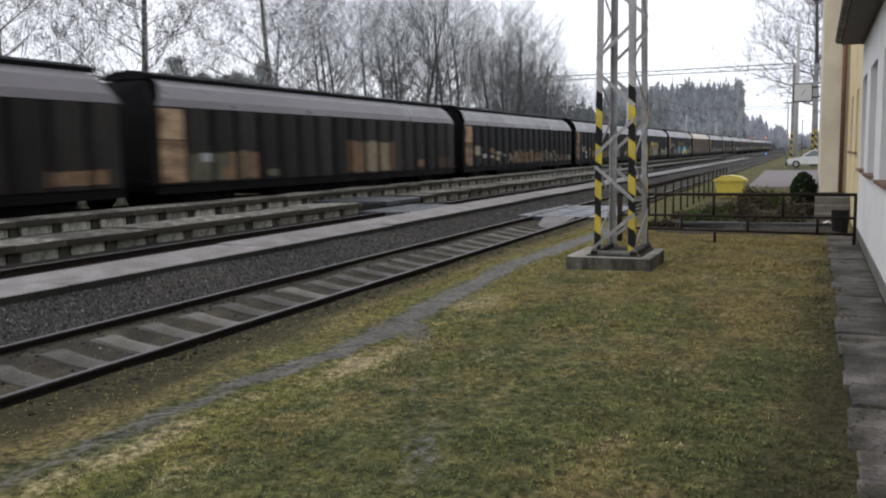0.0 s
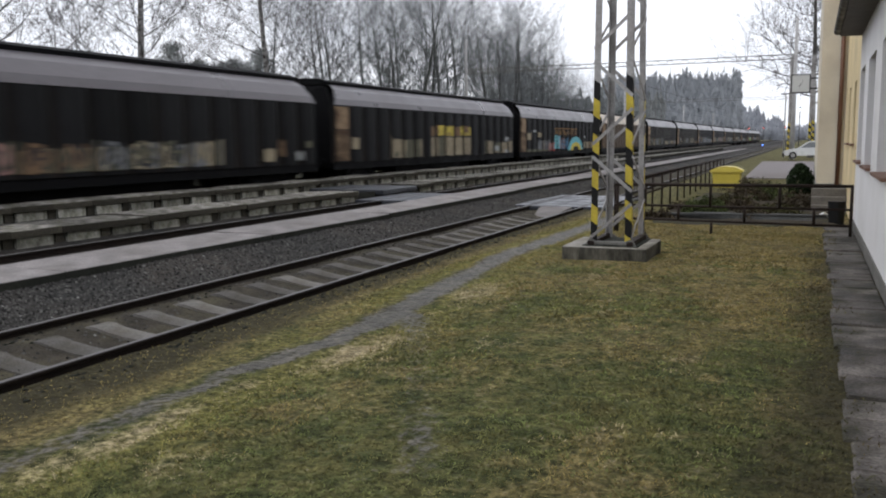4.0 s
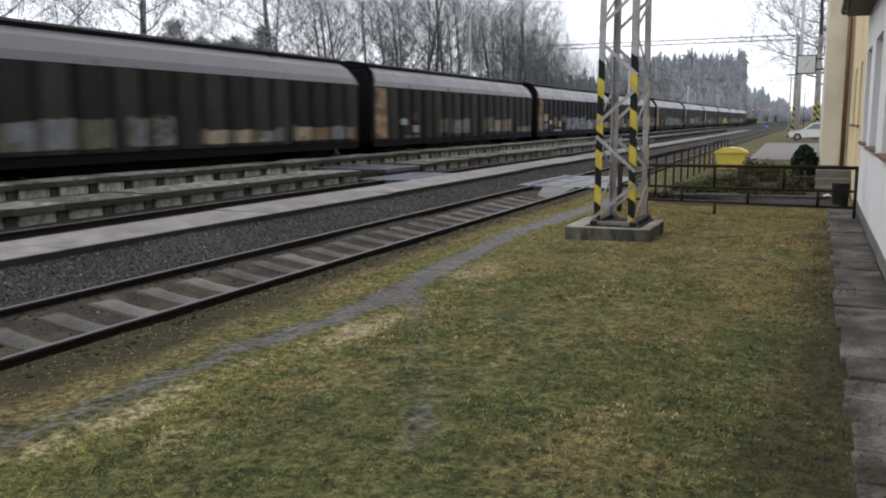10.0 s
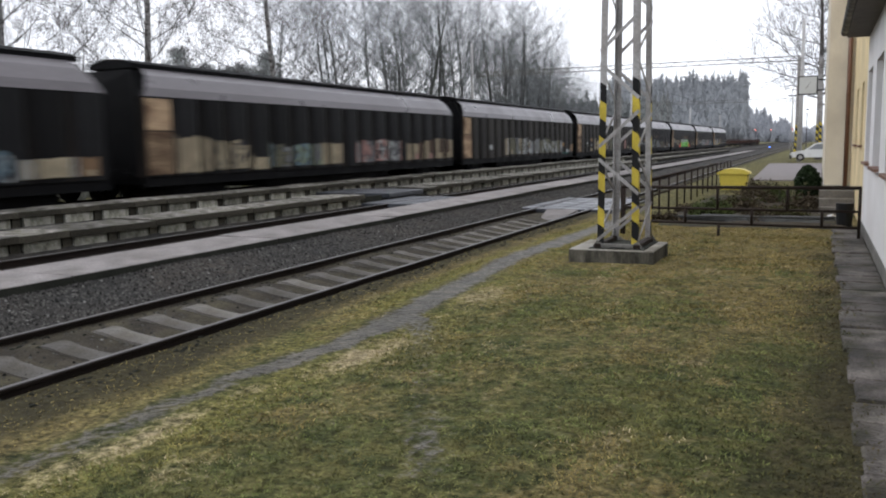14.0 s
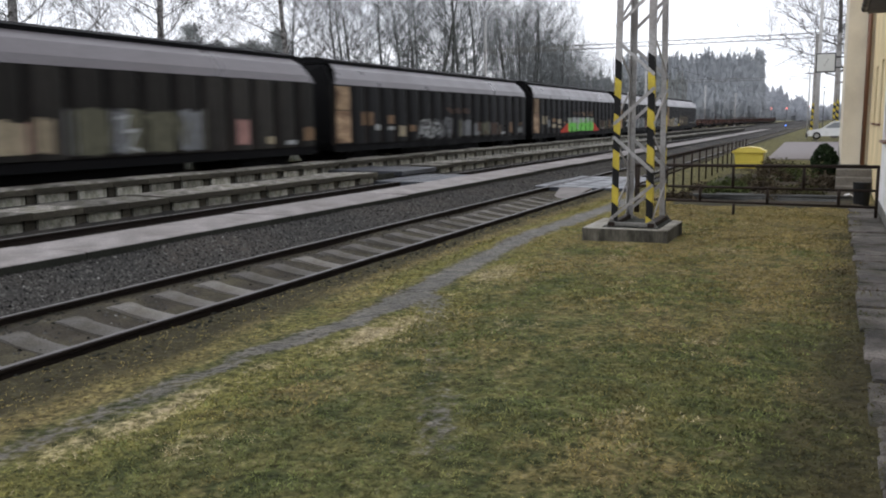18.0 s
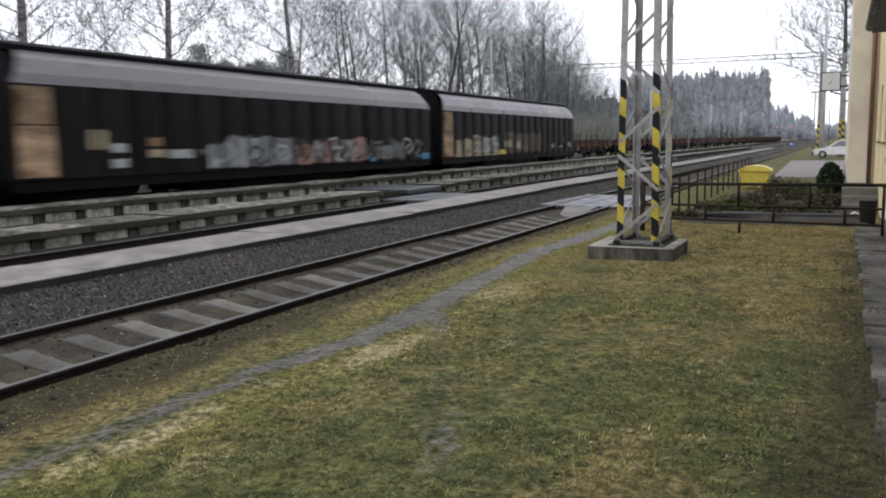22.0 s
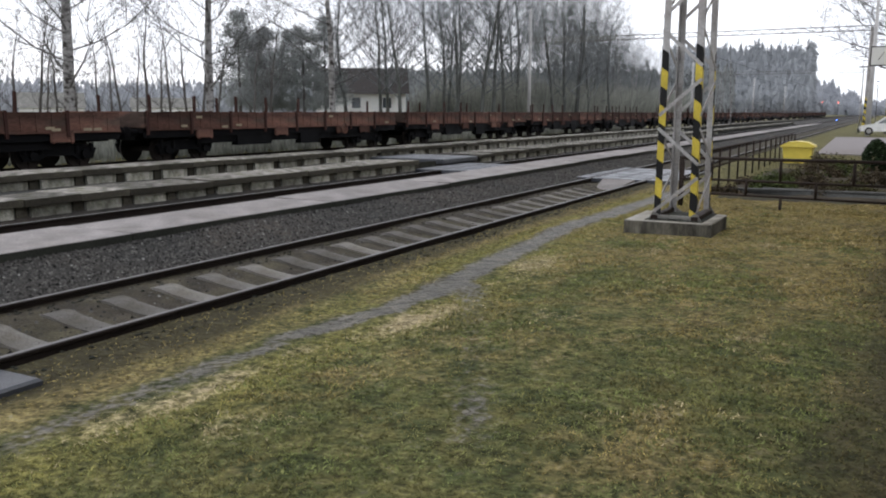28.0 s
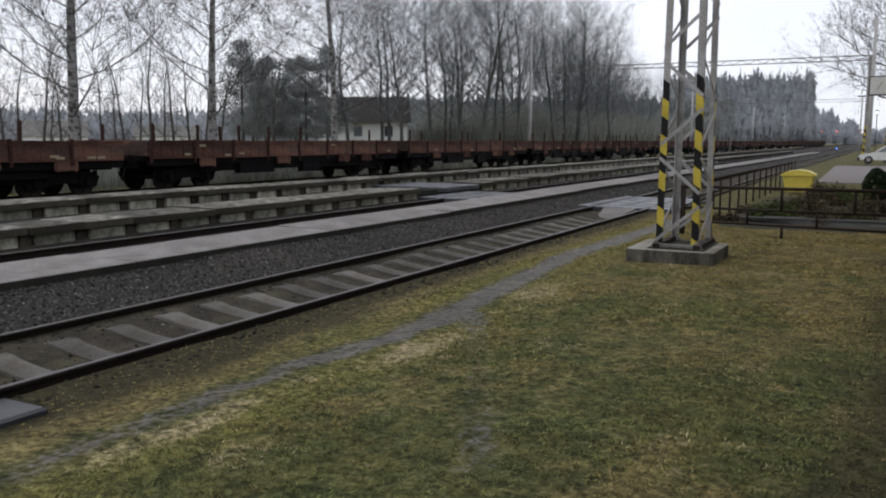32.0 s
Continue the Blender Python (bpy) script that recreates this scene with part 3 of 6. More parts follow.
def cover(x, y):
    """What covers the soil: shares of trodden mud, dead straw, yellow-green moss and brown grass."""
    mud = straw = moss = 0.0
    c = along(PATHLINE, y)
    n1 = noise.noise((x * 1.3, y * 1.0, 12))
    n2 = noise.noise((x * 4, y * 4, 5))
    if c is not None:
        half = 0.115 + 0.075 * step_between(y, 4, 9) + 0.05 * noise.noise((y * 1.1, 7, 0))
        off = abs(x - c + 0.06 * noise.noise((y * 2.5, 2, 1))) / half
        mud = (1 - step_between(off, 0.55, 1.5)) * (0.5 + 0.35 * noise.noise((x * 3, y * 2, 61)) + 0.5 * step_between(y, 3.4, 6.2))
        side = x - c
        moss = math.exp(-((side + 0.42) / 0.3) ** 2) * (0.5 + 0.5 * step_between(y, 6, 10)) + math.exp(-((side - 0.45) / 0.35) ** 2) * 0.85
        moss *= (0.75 + 0.5 * n1) * (0.55 + 0.45 * step_between(y, 3.5, 6.5) if side < 0 else 1)
        for y0, w, s0, ws, k in ((3.85, 0.75, 0.28, 0.17, 1.0), (6.4, 0.75, 0.48, 0.25, 0.95), (9.4, 1.0, 0.5, 0.25, 0.8), (5.1, 0.5, 0.35, 0.2, 0.4)):
            straw = max(straw, k * (0.7 + 0.9 * n2 + 0.5 * n1) * math.exp(-((y - y0) / w) ** 2 - ((side - s0) / ws) ** 2))
    c = along(FORKLINE, y)
    if c is not None:
        off = abs(x - c) / (0.13 + 0.07 * step_between(y, 6.6, 8.0) + 0.06 * n1)
        mud = max(mud, (1 - step_between(off, 0.3, 1.6)) * min(0.9, max(0.75 * step_between(y, 6.0, 8.0), 0.6 * math.exp(-((y - 4.5) / 0.55) ** 2), 0.3 + 0.5 * noise.noise((x * 1.2, y * 1.2, 31)))))
    straw = max(straw, 0.3 * step_between(noise.noise((x * 1.7, y * 1.5, 44)) + 0.5 * n2, 0.25, 0.8))
    brown = 0.9 * step_between(0.7 * noise.noise((x * 0.8, y * 0.6, 21)) + 0.6 * n2 + 0.3 * n1 + 0.04 * (x + 2.5) + 0.075 * (y - 6), -0.3, 0.8)
    damp_and_shade = damp_shade_strip(x, y)
    straw *= 1 - damp_and_shade
    c = along(PATHLINE, y)
    if c is not None and x < c:
        brown = max(brown, (0.8 + 0.3 * n2) * (1 - step_between(y, 4.5, 8)) * step_between(c - x, 0.05, 0.3))
    if x < -4.75:
        brown = max(brown, step_between(-4.75 - x + 0.1 * n2, 0, 0.3))
        moss *= 1 - step_between(-4.85 - x, 0, 0.25)
    straw *= 1.15
    return max(0, mud), max(0, straw), max(0, min(1, moss)), brown


def paint_cover(ob):
    places = [(v.co.x, v.co.y) for v in ob.data.vertices]
    shares = [cover(x, y) if -5.6 < x < 1.2 and 0 < y < 22 else (0, 0, 0, 0.4) for x, y in places]
    dim = [max(damp_shade_strip(x, y) if -2 < x < 1.2 and 0 < y < 18 else 0.0, railside(x, y) if -5.6 < x < -4.2 else 0.0) for x, y in places]
    ob.data.color_attributes.new("cover", "FLOAT_COLOR", "POINT").data.foreach_set("color", [k for row in shares for k in row])
    ob.data.attributes.new("damp_and_shade", "FLOAT", "POINT").data.foreach_set("value", dim)


def build_ground():
    xs = sorted({a for a, _ in SECTION} | {round(-5.4 + 0.12 * i, 2) for i in range(51)} | {-6.25, -5.7, -6.8, -11.2, -20, -22})
    ys = [-400, -60, -20, -5] + [i * 0.15 for i in range(0, 135)] + [20.5 + 0.5 * i for i in range(20)] + [31 + 2 * i for i in range(20)] + [75, 90, 120, 170, 250, 400, 700, 1200, 3000]
    b = Build()
    n = len(xs)
    b.v = [(x, y, ground_z(x) + relief(x, y)) for y in ys for x in xs]
    for j in range(len(ys) - 1):
        for i in range(n - 1):
            x = (xs[i] + xs[i + 1]) / 2
            b.f.append((j * n + i, j * n + i + 1, (j + 1) * n + i + 1, (j + 1) * n + i))
            b.slots.append(0 if x > -5.45 else 1 if -7.05 < x else 2 if x > -29.5 else 3)
    ob = part("ground", b, ("grass", "dirt", "ballast", "field"), smooth=True)
    paint_cover(ob)
    tagged(ob, "patchy winter lawn, track beds and fields", "ground", kind="structure")


build_ground()


def build_path():
    b, rows, cols = Build(), 190, 9
    for i in range(rows + 1):
        y = 0.9 + 19.0 * i / rows
        c = along(PATHLINE, y)
        for k in range(cols):
            x = c + (k / (cols - 1) - 0.5) * 0.8
            b.v.append((x, y, ground_z(x) + relief(x, y) + (0.006 if 0 < k < cols - 1 else -0.012)))
    for i in range(rows):
        for k in range(cols - 1):
            b.f.append((i * cols + k, i * cols + k + 1, (i + 1) * cols + k + 1, (i + 1) * cols + k))
    b.slots = [0] * len(b.f)
    ob = part("footpath", b, "grass", smooth=True)
    paint_cover(ob)
    tagged(ob, "muddy grey path trodden through the lawn", "path", kind="structure")


build_path()


def grass_blades():
    """Short blades over the near lawn, sparse on the path; dry ones in patches."""
    rng = np.random.default_rng(3)
    green, dry, moss, brown, damp_and_shade = Build(), Build(), Build(), Build(), Build()
    count = 330000
    ys = 1.2 + 18.5 * rng.random(count) ** 1.6
    xs = -5.42 + 5.97 * rng.random(count)
    turn, lean, hgt = rng.random(count) * 6.283, rng.normal(0, 0.9, (count, 2)), rng.random(count)
    dr, pick = rng.random(count), rng.random(count)
    for i in range(count):
        x, y = float(xs[i]), float(ys[i])
        k, c = dr[i], pick[i]
        mud, straw, mossy, brownish = cover(x, y)
        if k < mud * 1.5:
            continue
        dim = damp_shade_strip(x, y) if x > -1.6 else 0.0
        if dr[-i] < 0.35 * dim:
            continue
        if pick[-i] < -0.15 - 2.2 * noise.noise((x * 9, y * 6.5, 3)):
            continue
        edge = x + 4.95 - 0.32 * (1 - step_between(y, 4.5, 10)) + 0.3 * noise.noise((y * 0.8, 0, 9)) + 0.25 * noise.noise((x * 3, y * 2.5, 19))
        if edge < 0.35 and k > max(0.16, 0.35 + 1.6 * edge):
            continue
        if -3.52 < x < -2.18 and 12.5 < y < 13.95:
            continue
        z = ground_z(x) + relief(x, y) - 0.003
        if x > 0.27:
            if k < 0.7 - 0.5 * step_between(4.9 - y, 0, 0.9) + 1.5 * (x - 0.27) * step_between(y, 3.6, 4.6) - 0.5 * noise.noise((x * 3, y * 2.2, 8)):
                continue
            z = -0.068
        w = 0.003 + 0.0006 * y
        h = (0.008 + 0.017 * float(hgt[i])) * (0.8 + 0.6 * noise.noise((x * 0.7, y * 0.7, 2)))
        if x > -4 and k > 0.97:
            h *= 1.8
        a = float(turn[i])
        to = green
        if c < straw * 0.95 or (c > 0.985 and brownish > 0.4):
            to = dry
        elif c < straw + mossy * 0.75:
            to = moss
        elif k * 0.7 + 0.15 < brownish * 0.9:
            to = brown
        if pick[i - 7] < 1.3 * dim or (x < -3.4 and pick[i - 7] < 0.5 * railside(x - 0.3, y)):
            to = damp_and_shade
        n = len(to.v)
        lx, ly = float(lean[i][0]) * h, float(lean[i][1]) * h
        to.v += [(x - w * math.cos(a), y - w * math.sin(a), z), (x + w * math.cos(a), y + w * math.sin(a), z), (x + lx, y + ly, z + h)]
        to.f.append((n, n + 1, n + 2))
    for b, mat, label in ((green, "blade", "short dull green lawn grass"), (dry, "straw", "pale dead grass tufts in the lawn"), (moss, "moss", "yellow-green moss and grass along the path"), (brown, "brown_blade", "brownish withered lawn grass"), (damp_and_shade, "damp_shade_blade", "dark damp turf by the rail and wall path, wall shade painted in")):
        b.slots = [0] * len(b.f)
        tagged(part("grass", b, mat), label, "grass", kind="stuff")


grass_blades()


# ---- tracks ----
def rail_outline(x):
    w = [(-0.065, -0.15), (0.065, -0.15), (0.065, -0.138), (0.012, -0.12), (0.01, -0.045), (0.034, -0.03), (0.036, -0.008), (0.026, 0.0), (-0.026, 0.0), (-0.036, -0.008), (-0.034, -0.03), (-0.01, -0.045), (-0.012, -0.12), (-0.065, -0.138)]
    return [(x + a, z) for a, z in w]


def sleeper_mesh():
    b = Build()
    for y, s in ((-0.14, 1),):
        tops = [(-0.72, -0.14), (-0.5, -0.09), (-0.4, -0.062), (-0.3, -0.07), (-0.16, -0.105), (0.05, -0.135), (0.3, -0.155), (0.6, -0.16), (0.72, -0.18)]
        n = len(tops)
        for yy in (-0.16, -0.13, 0.13, 0.16):
            for x, z in tops:
                b.v.append((x, yy, z - (0.12 if abs(yy) > 0.14 else 0)))
        for r in range(3):
            for i in range(n - 1):
                b.f.append((r * n + i, r * n + i + 1, (r + 1) * n + i + 1, (r + 1) * n + i))
    b.slots = [0] * len(b.f)
    return b.mesh("sleeper", "sleeper")


SLEEPER = sleeper_mesh()


def track(x, z, y0, y1, sleep, label, shiny):
    t = thing("railway_track", (x, 0, z), label, "railway track", kind="structure")
    for s in (-1, 1):
        r = part("rail", Build().profile(rail_outline(s * 0.75), y0, y1), "rail", t)
        head = Build().profile([(s * 0.75 - 0.027, 0.0), (s * 0.75 + 0.027, 0.0), (s * 0.75 + 0.02, 0.003), (s * 0.75 - 0.02, 0.003)], y0, y1)
        part("running_surface", head, "railtop" if shiny else "rail", r, "worn rail head")
    y = sleep[0]
    rng = random.Random(int(-x * 10))
    while y < sleep[1]:
        o = part("sleeper", SLEEPER, "sleeper", t)
        o.matrix_basis = pose(rng.uniform(-0.02, 0.02), y, rng.uniform(-0.012, 0.006), 0, rng.uniform(-0.4, 0.4), rng.uniform(-1, 1))
        y += 0.655
    return t


track(-6.25, 0, -30, 400, (1.03 - 0.655, 19.6), "siding track with dark rails and pale concrete sleepers", True)
track(-11.2, 0, -30, 400, (0, 0), "station track beside the concrete walkway", True)
track(-18.4, 0, -60, 700, (10, 40), "main line track beside the raised platform", True)
track(-23.1, 0, -60, 700, (15, 50), "far track under the standing flat wagons", False)


def stones():
    rng = random.Random(5)
    b = Build()
    base = [(1, 0, 0), (-1, 0, 0), (0, 1, 0), (0, -1, 0), (0, 0, 1)]
    faces = [(0, 2, 4), (2, 1, 4), (1, 3, 4), (3, 0, 4)]
    pale = Build()
    for _ in range(30000):
        y = 2.5 + 30 * rng.random() ** 1.7
        k = rng.random()
        if k < 0.72:
            x = rng.uniform(-7.98, -7.1)
        elif k < 0.82:
            x = rng.uniform(-5.45, -4.85)
        elif k < 0.9:
            x = rng.uniform(-6.95, -5.55)
        else:
            x = rng.uniform(-12.6, -9.4)
        r = rng.uniform(0.01, 0.03) * (0.45 if x > -5.5 else 1)
        z = ground_z(x) + relief(x, y) - 0.004
        a = rng.uniform(0, 6.28)
        v = []
        for p in base:
            s = r * rng.uniform(0.6, 1.25)
            v.append((x + s * (p[0] * math.cos(a) - p[1] * math.sin(a)), y + s * (p[0] * math.sin(a) + p[1] * math.cos(a)), z + s * p[2] * 0.9))
        (pale if rng.random() < 0.02 else b).add(v, faces)
    tagged(part("pale_stones", pale, "pale_stone"), "scattered pale chips in the dark ballast", "gravel", kind="stuff")
    tagged(part("ballast_stones", b, "stone"), "loose dark grey ballast stones between track and walkway", "gravel", kind="stuff")


stones()


# ---- concrete walkway between the tracks ----
def walkway():
    w = thing("walkway", (-8.58, 0, 0), "long walkway of worn pale concrete slabs", "walkway", kind="structure")
    rng = random.Random(8)
    y = 7.08 - 4.16 * 3
    body = Build().box(-0.52, 0.56, y, 120, -0.1, 0.13)
    part("retaining_edge", body, "dark", w, "dark side of the walkway")
    while y < 120:
        # slab body far darker than its thin top sheet
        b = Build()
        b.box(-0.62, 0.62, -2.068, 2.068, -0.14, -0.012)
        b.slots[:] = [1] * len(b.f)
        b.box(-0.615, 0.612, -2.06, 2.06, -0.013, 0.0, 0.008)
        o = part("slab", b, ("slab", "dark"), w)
        o.matrix_basis = pose(rng.uniform(-0.02, 0.02), y + 2.08, 0.3 + rng.uniform(-0.012, 0.012), rng.uniform(-0.15, 0.15), rng.uniform(-0.6, 0.6), rng.uniform(-0.2, 0.2))
        y += 4.16


walkway()


# ---- raised platform with two rows of edge blocks ----
def platform_row(label, x0, x1, top, face_z, y0, y1, gap, step, phase):
    p = thing("platform_edge", (0, 0, 0), label, "platform", kind="structure")
    rng = random.Random(int(top * 100))
    # shade of the recess is put into the backing wall's dark colour
    part("backing_wall", Build().box(x0 - 0.16, x0 - 0.1, y0, min(gap[0], y1), face_z, top - 0.1).box(x0 - 0.16, x0 - 0.1, min(gap[1], y1 - 0.1), y1, face_z, top - 0.1), "dark", p, "backing wall, coloured dark for the recess shade")
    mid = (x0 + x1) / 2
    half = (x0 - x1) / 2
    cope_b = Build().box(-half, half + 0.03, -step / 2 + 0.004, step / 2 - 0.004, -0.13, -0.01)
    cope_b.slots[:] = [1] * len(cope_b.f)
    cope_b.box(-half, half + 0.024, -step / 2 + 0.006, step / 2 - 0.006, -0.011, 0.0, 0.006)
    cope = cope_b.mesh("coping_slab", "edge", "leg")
    block = Build().box(x0 - 0.1, x0 - 0.03, -step / 2 + 0.17, step / 2 - 0.17, face_z, top - 0.135, 0.01).mesh("block", "panel")
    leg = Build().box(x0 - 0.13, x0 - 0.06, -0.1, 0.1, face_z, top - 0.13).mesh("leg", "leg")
    y = y0 + phase
    while y < y1:
        if not (gap[0] - step < y < gap[1]):
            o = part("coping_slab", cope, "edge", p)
            o.matrix_basis = pose(mid + rng.uniform(-0.02, 0.02), y, top + rng.uniform(-0.022, 0.01), rng.uniform(-0.7, 0.7), rng.uniform(-1.2, 1.2), rng.uniform(-0.8, 0.8))
            if y < 75:
                part("block", block, "panel", p).matrix_basis = pose(rng.uniform(-0.012, 0.012), y + rng.uniform(-0.02, 0.02), rng.uniform(-0.01, 0.01))
                part("leg", leg, "leg", p).matrix_basis = pose(0, y + step / 2, 0)
        y += step
    return p


platform_row("low platform edge of mossy slabs on pale blocks", -12.85, -14.05, 0.27, -0.1, 3.0, 140, (24.0, 27.2), 1.13, 1.06)
platform_row("higher platform edge of concrete slabs on worn blocks", -15.7, -16.75, 0.45, 0.1, 6.0, 190, (400, 401), 1.13, 0.4)


# ---- level crossing boards ----
def crossing():
    c = thing("track_crossing", (0, 0, 0), "grey rubber crossing boards laid over the siding", "crossing", kind="structure")
    for x0, x1 in ((-7.95, -7.06), (-6.93, -6.27), (-6.23, -5.57), (-5.44, -4.75)):
        y = 21.6
        while y < 25.2:
            part("board", Build().box(x0, x1, y + 0.005, y + 0.895, -0.1, 0.005 if x1 > -7 else 0.02, 0.015), "rubber", c)
            y += 0.9
    for x0, x1 in ((-11.88, -11.22), (-11.18, -10.5), (-12.8, -12.02), (-10.38, -9.3)):
        y = 22.4
        while y < 25.9:
            part("board", Build().box(x0, x1, y + 0.005, y + 0.895, -0.1, 0.01, 0.015), "rubber", c)
            y += 0.9
    ramp = Build().add([(-6.62, 21.58, 0.0), (-5.75, 21.58, 0.0), (-5.95, 20.3, -0.17), (-6.42, 20.3, -0.17), (-6.62, 21.58, -0.22), (-5.75, 21.58, -0.22)], [(0, 3, 2, 1), (0, 4, 3), (1, 2, 5), (0, 1, 5, 4)])
    part("ramp_plate", ramp, "slab", c, "pale steel deflector plate")
    part("path_fill", Build().box(-15.72, -12.87, 24.4, 27.0, 0.05, 0.2, 0.02), "rubber", c, "asphalt ramp through the platform")
    d = thing("crossing_mat", (0, 0, 0), "dark rubber crossing boards beside the rail", "crossing", kind="structure")
    for i in range(3):
        part("board", Build().box(-5.43, -4.98, 0.97 + i * 0.88, 1.84 + i * 0.88, -0.16, -0.055, 0.02), "rubber", d)


crossing()


# ---- lattice mast ----
def lattice_mast(name, at, ax, ay, top, taper, stripes, label, group="", leg=0.1):
    m = thing(name, at, label, "lattice mast", group)

    def corner(sx, sy, z):
        k = 1 - taper * z / top
        return Vector((sx * ax / 2 * k, sy * ay / 2 * k, z))

    for sx in (-1, 1):
        for sy in (-1, 1):
            b = Build()
            painted_leg = stripes and (sy < 0 or sx > 0)
            cut = [0.0] + [0.27 * i + 0.12 for i in range(stripes + 1)] + [top] if painted_leg else [0.0, top]
            w, t = leg, 0.014
            shape = [(0, 0), (-sx * w, 0), (-sx * w, -sy * t), (-sx * t, -sy * t), (-sx * t, -sy * w), (0, -sy * w)]
            if sx * sy < 0:
                shape = shape[::-1]
            rows = []
            for i, z in enumerate(cut):
                for dx, dy in shape:
                    slant = 0.0 if i in (0, len(cut) - 1) else (abs(dx) - abs(dy)) * 0.7 * sx
                    p = corner(sx, sy, z + slant)
                    b.v.append((p.x + dx, p.y + dy, p.z))
            n = 6
            for i in range(len(cut) - 1):
                painted = painted_leg and i <= stripes
                slot = 0 if not painted else 1 if i % 2 == 0 else 2
                for k in range(n):
                    b.f.append((i * n + k, i * n + (k + 1) % n, (i + 1) * n + (k + 1) % n, (i + 1) * n + k))
                    b.slots.append(slot if sy < 0 or k == 5 else 0)
            part("leg", b, ("zinc", "yellow", "black"), m, "striped black and yellow at its foot" if painted_leg and sy < 0 else "")
    for face in range(4):
        step, climb = 0.72, 0.53
        z, k = 0.13, 0
        while z < top - step:
            if face == 0:
                a, c = corner(-1, -1, z), corner(1, -1, z + climb)
                a2, c2 = corner(1, -1, z), corner(-1, -1, z + climb)
            elif face == 1:
                a, c = corner(-1, 1, z), corner(1, 1, z + climb)
                a2, c2 = corner(1, 1, z), corner(-1, 1, z + climb)
            elif face == 2:
                a, c = corner(-1, -1, z), corner(-1, 1, z + climb)
                a2, c2 = corner(-1, 1, z), corner(-1, -1, z + climb)
            else:
                a, c = corner(1, -1, z), corner(1, 1, z + climb)
                a2, c2 = corner(1, 1, z), corner(1, -1, z + climb)
            up = (0, 1, 0) if face < 2 else (1, 0, 0)
            p, q = (a, c) if k % 2 == 0 else (a2, c2)
            part("brace", Build().bar(p, q, 0.05, 0.012, up), "zinc", m)
            z += step
            k += 1
    return m


mast = lattice_mast("lattice_mast", (-2.775, 13.3, 0.12), 0.63, 1.12, 8.0, 0.2, 9, "galvanised steel lattice mast with black and yellow striped feet")
foot = thing("mast_footing", (-2.85, 13.25, 0), "stained square concrete footing under the lattice mast", "footing")
block = Build().box(-0.65, 0.65, -0.66, 0.66, -0.25, 0.12, 0.015)
block.slots = [0 if i == 1 or i > 5 else 1 for i in range(10)]
part("block", block, ("footing", "footing_side"), foot)
part("grout", Build().box(-0.36, 0.5, -0.58, 0.6, 0.118, 0.135, 0.012), "dark", foot, "dark wet grout between the legs")
for sx in (-1, 1):
    part("base_angle", Build().box(0.075 + sx * 0.3 - 0.05, 0.075 + sx * 0.3 + 0.05, -0.55, 0.6, 0.135, 0.2, 0.01), "pipe", foot, "flat steel base bar")
    for sy in (-1, 1):
        x, y = 0.075 + sx * 0.3, 0.05 + sy * 0.55
        part("gusset", Build().add([(x - sx * 0.2, y, 0.13), (x + sx * 0.1, y, 0.13), (x + sx * 0.02, y, 0.25), (x - sx * 0.2, y + sy * 0.02, 0.13), (x + sx * 0.1, y + sy * 0.02, 0.13), (x + sx * 0.02, y + sy * 0.02, 0.25)], [(0, 1, 2), (5, 4, 3), (0, 3, 4, 1), (1, 4, 5, 2), (2, 5, 3, 0)]), "plinth", foot)
part("tie_bar", Build().box(-0.2, 0.35, -0.53, -0.47, 0.15, 0.2, 0.01), "plinth", foot)


# ---- pipe fences ----
def pipe_fence():
    f = thing("pipe_fence", (0, 16.9, 0), "rusty brown pipe railing across the lawn", "fence")
    part("top_rail", Build().tube((-3.6, 0, 0.86), (0.74, 0, 0.86), 0.032), "pipe", f, smooth=True)
    part("middle_rail", Build().tube((-3.6, 0, 0.45), (0.74, 0, 0.43), 0.024), "pipe", f, smooth=True)
    part("lower_rail", Build().tube((-3.6, 0, 0.18), (0.74, 0, 0.13), 0.024), "pipe", f, smooth=True)
    for x, z0, z1 in ((0.72, -0.2, 0.86), (-0.5, 0.43, 0.86), (-1.75, 0.44, 0.86), (-3.0, 0.44, 0.86), (-1.12, 0.15, 0.44), (0.1, 0.14, 0.44), (-2.35, 0.16, 0.45), (-1.72, -0.25, 0.16), (-3.55, -0.25, 0.86)):
        part("post", Build().tube((x, 0, z0), (x, 0, z1), 0.028), "pipe", f, smooth=True)
    g = thing("trackside_railing", (-3.72, 17, 0), "long dark pipe railing beside the siding", "fence")
    part("top_rail", Build().tube((0.1, 0, 0.86), (0, 24, 0.86), 0.03), "pipe", g, smooth=True)
    part("middle_rail", Build().tube((0.1, 0, 0.45), (0, 24, 0.45), 0.022), "pipe", g, smooth=True)
    for i in range(17):
        y = 1.5 * i
        part("post", Build().tube((0.1 - 0.1 * y / 24, y, -0.2), (0.1 - 0.1 * y / 24, y, 0.86), 0.026), "pipe", g, smooth=True)


pipe_fence()


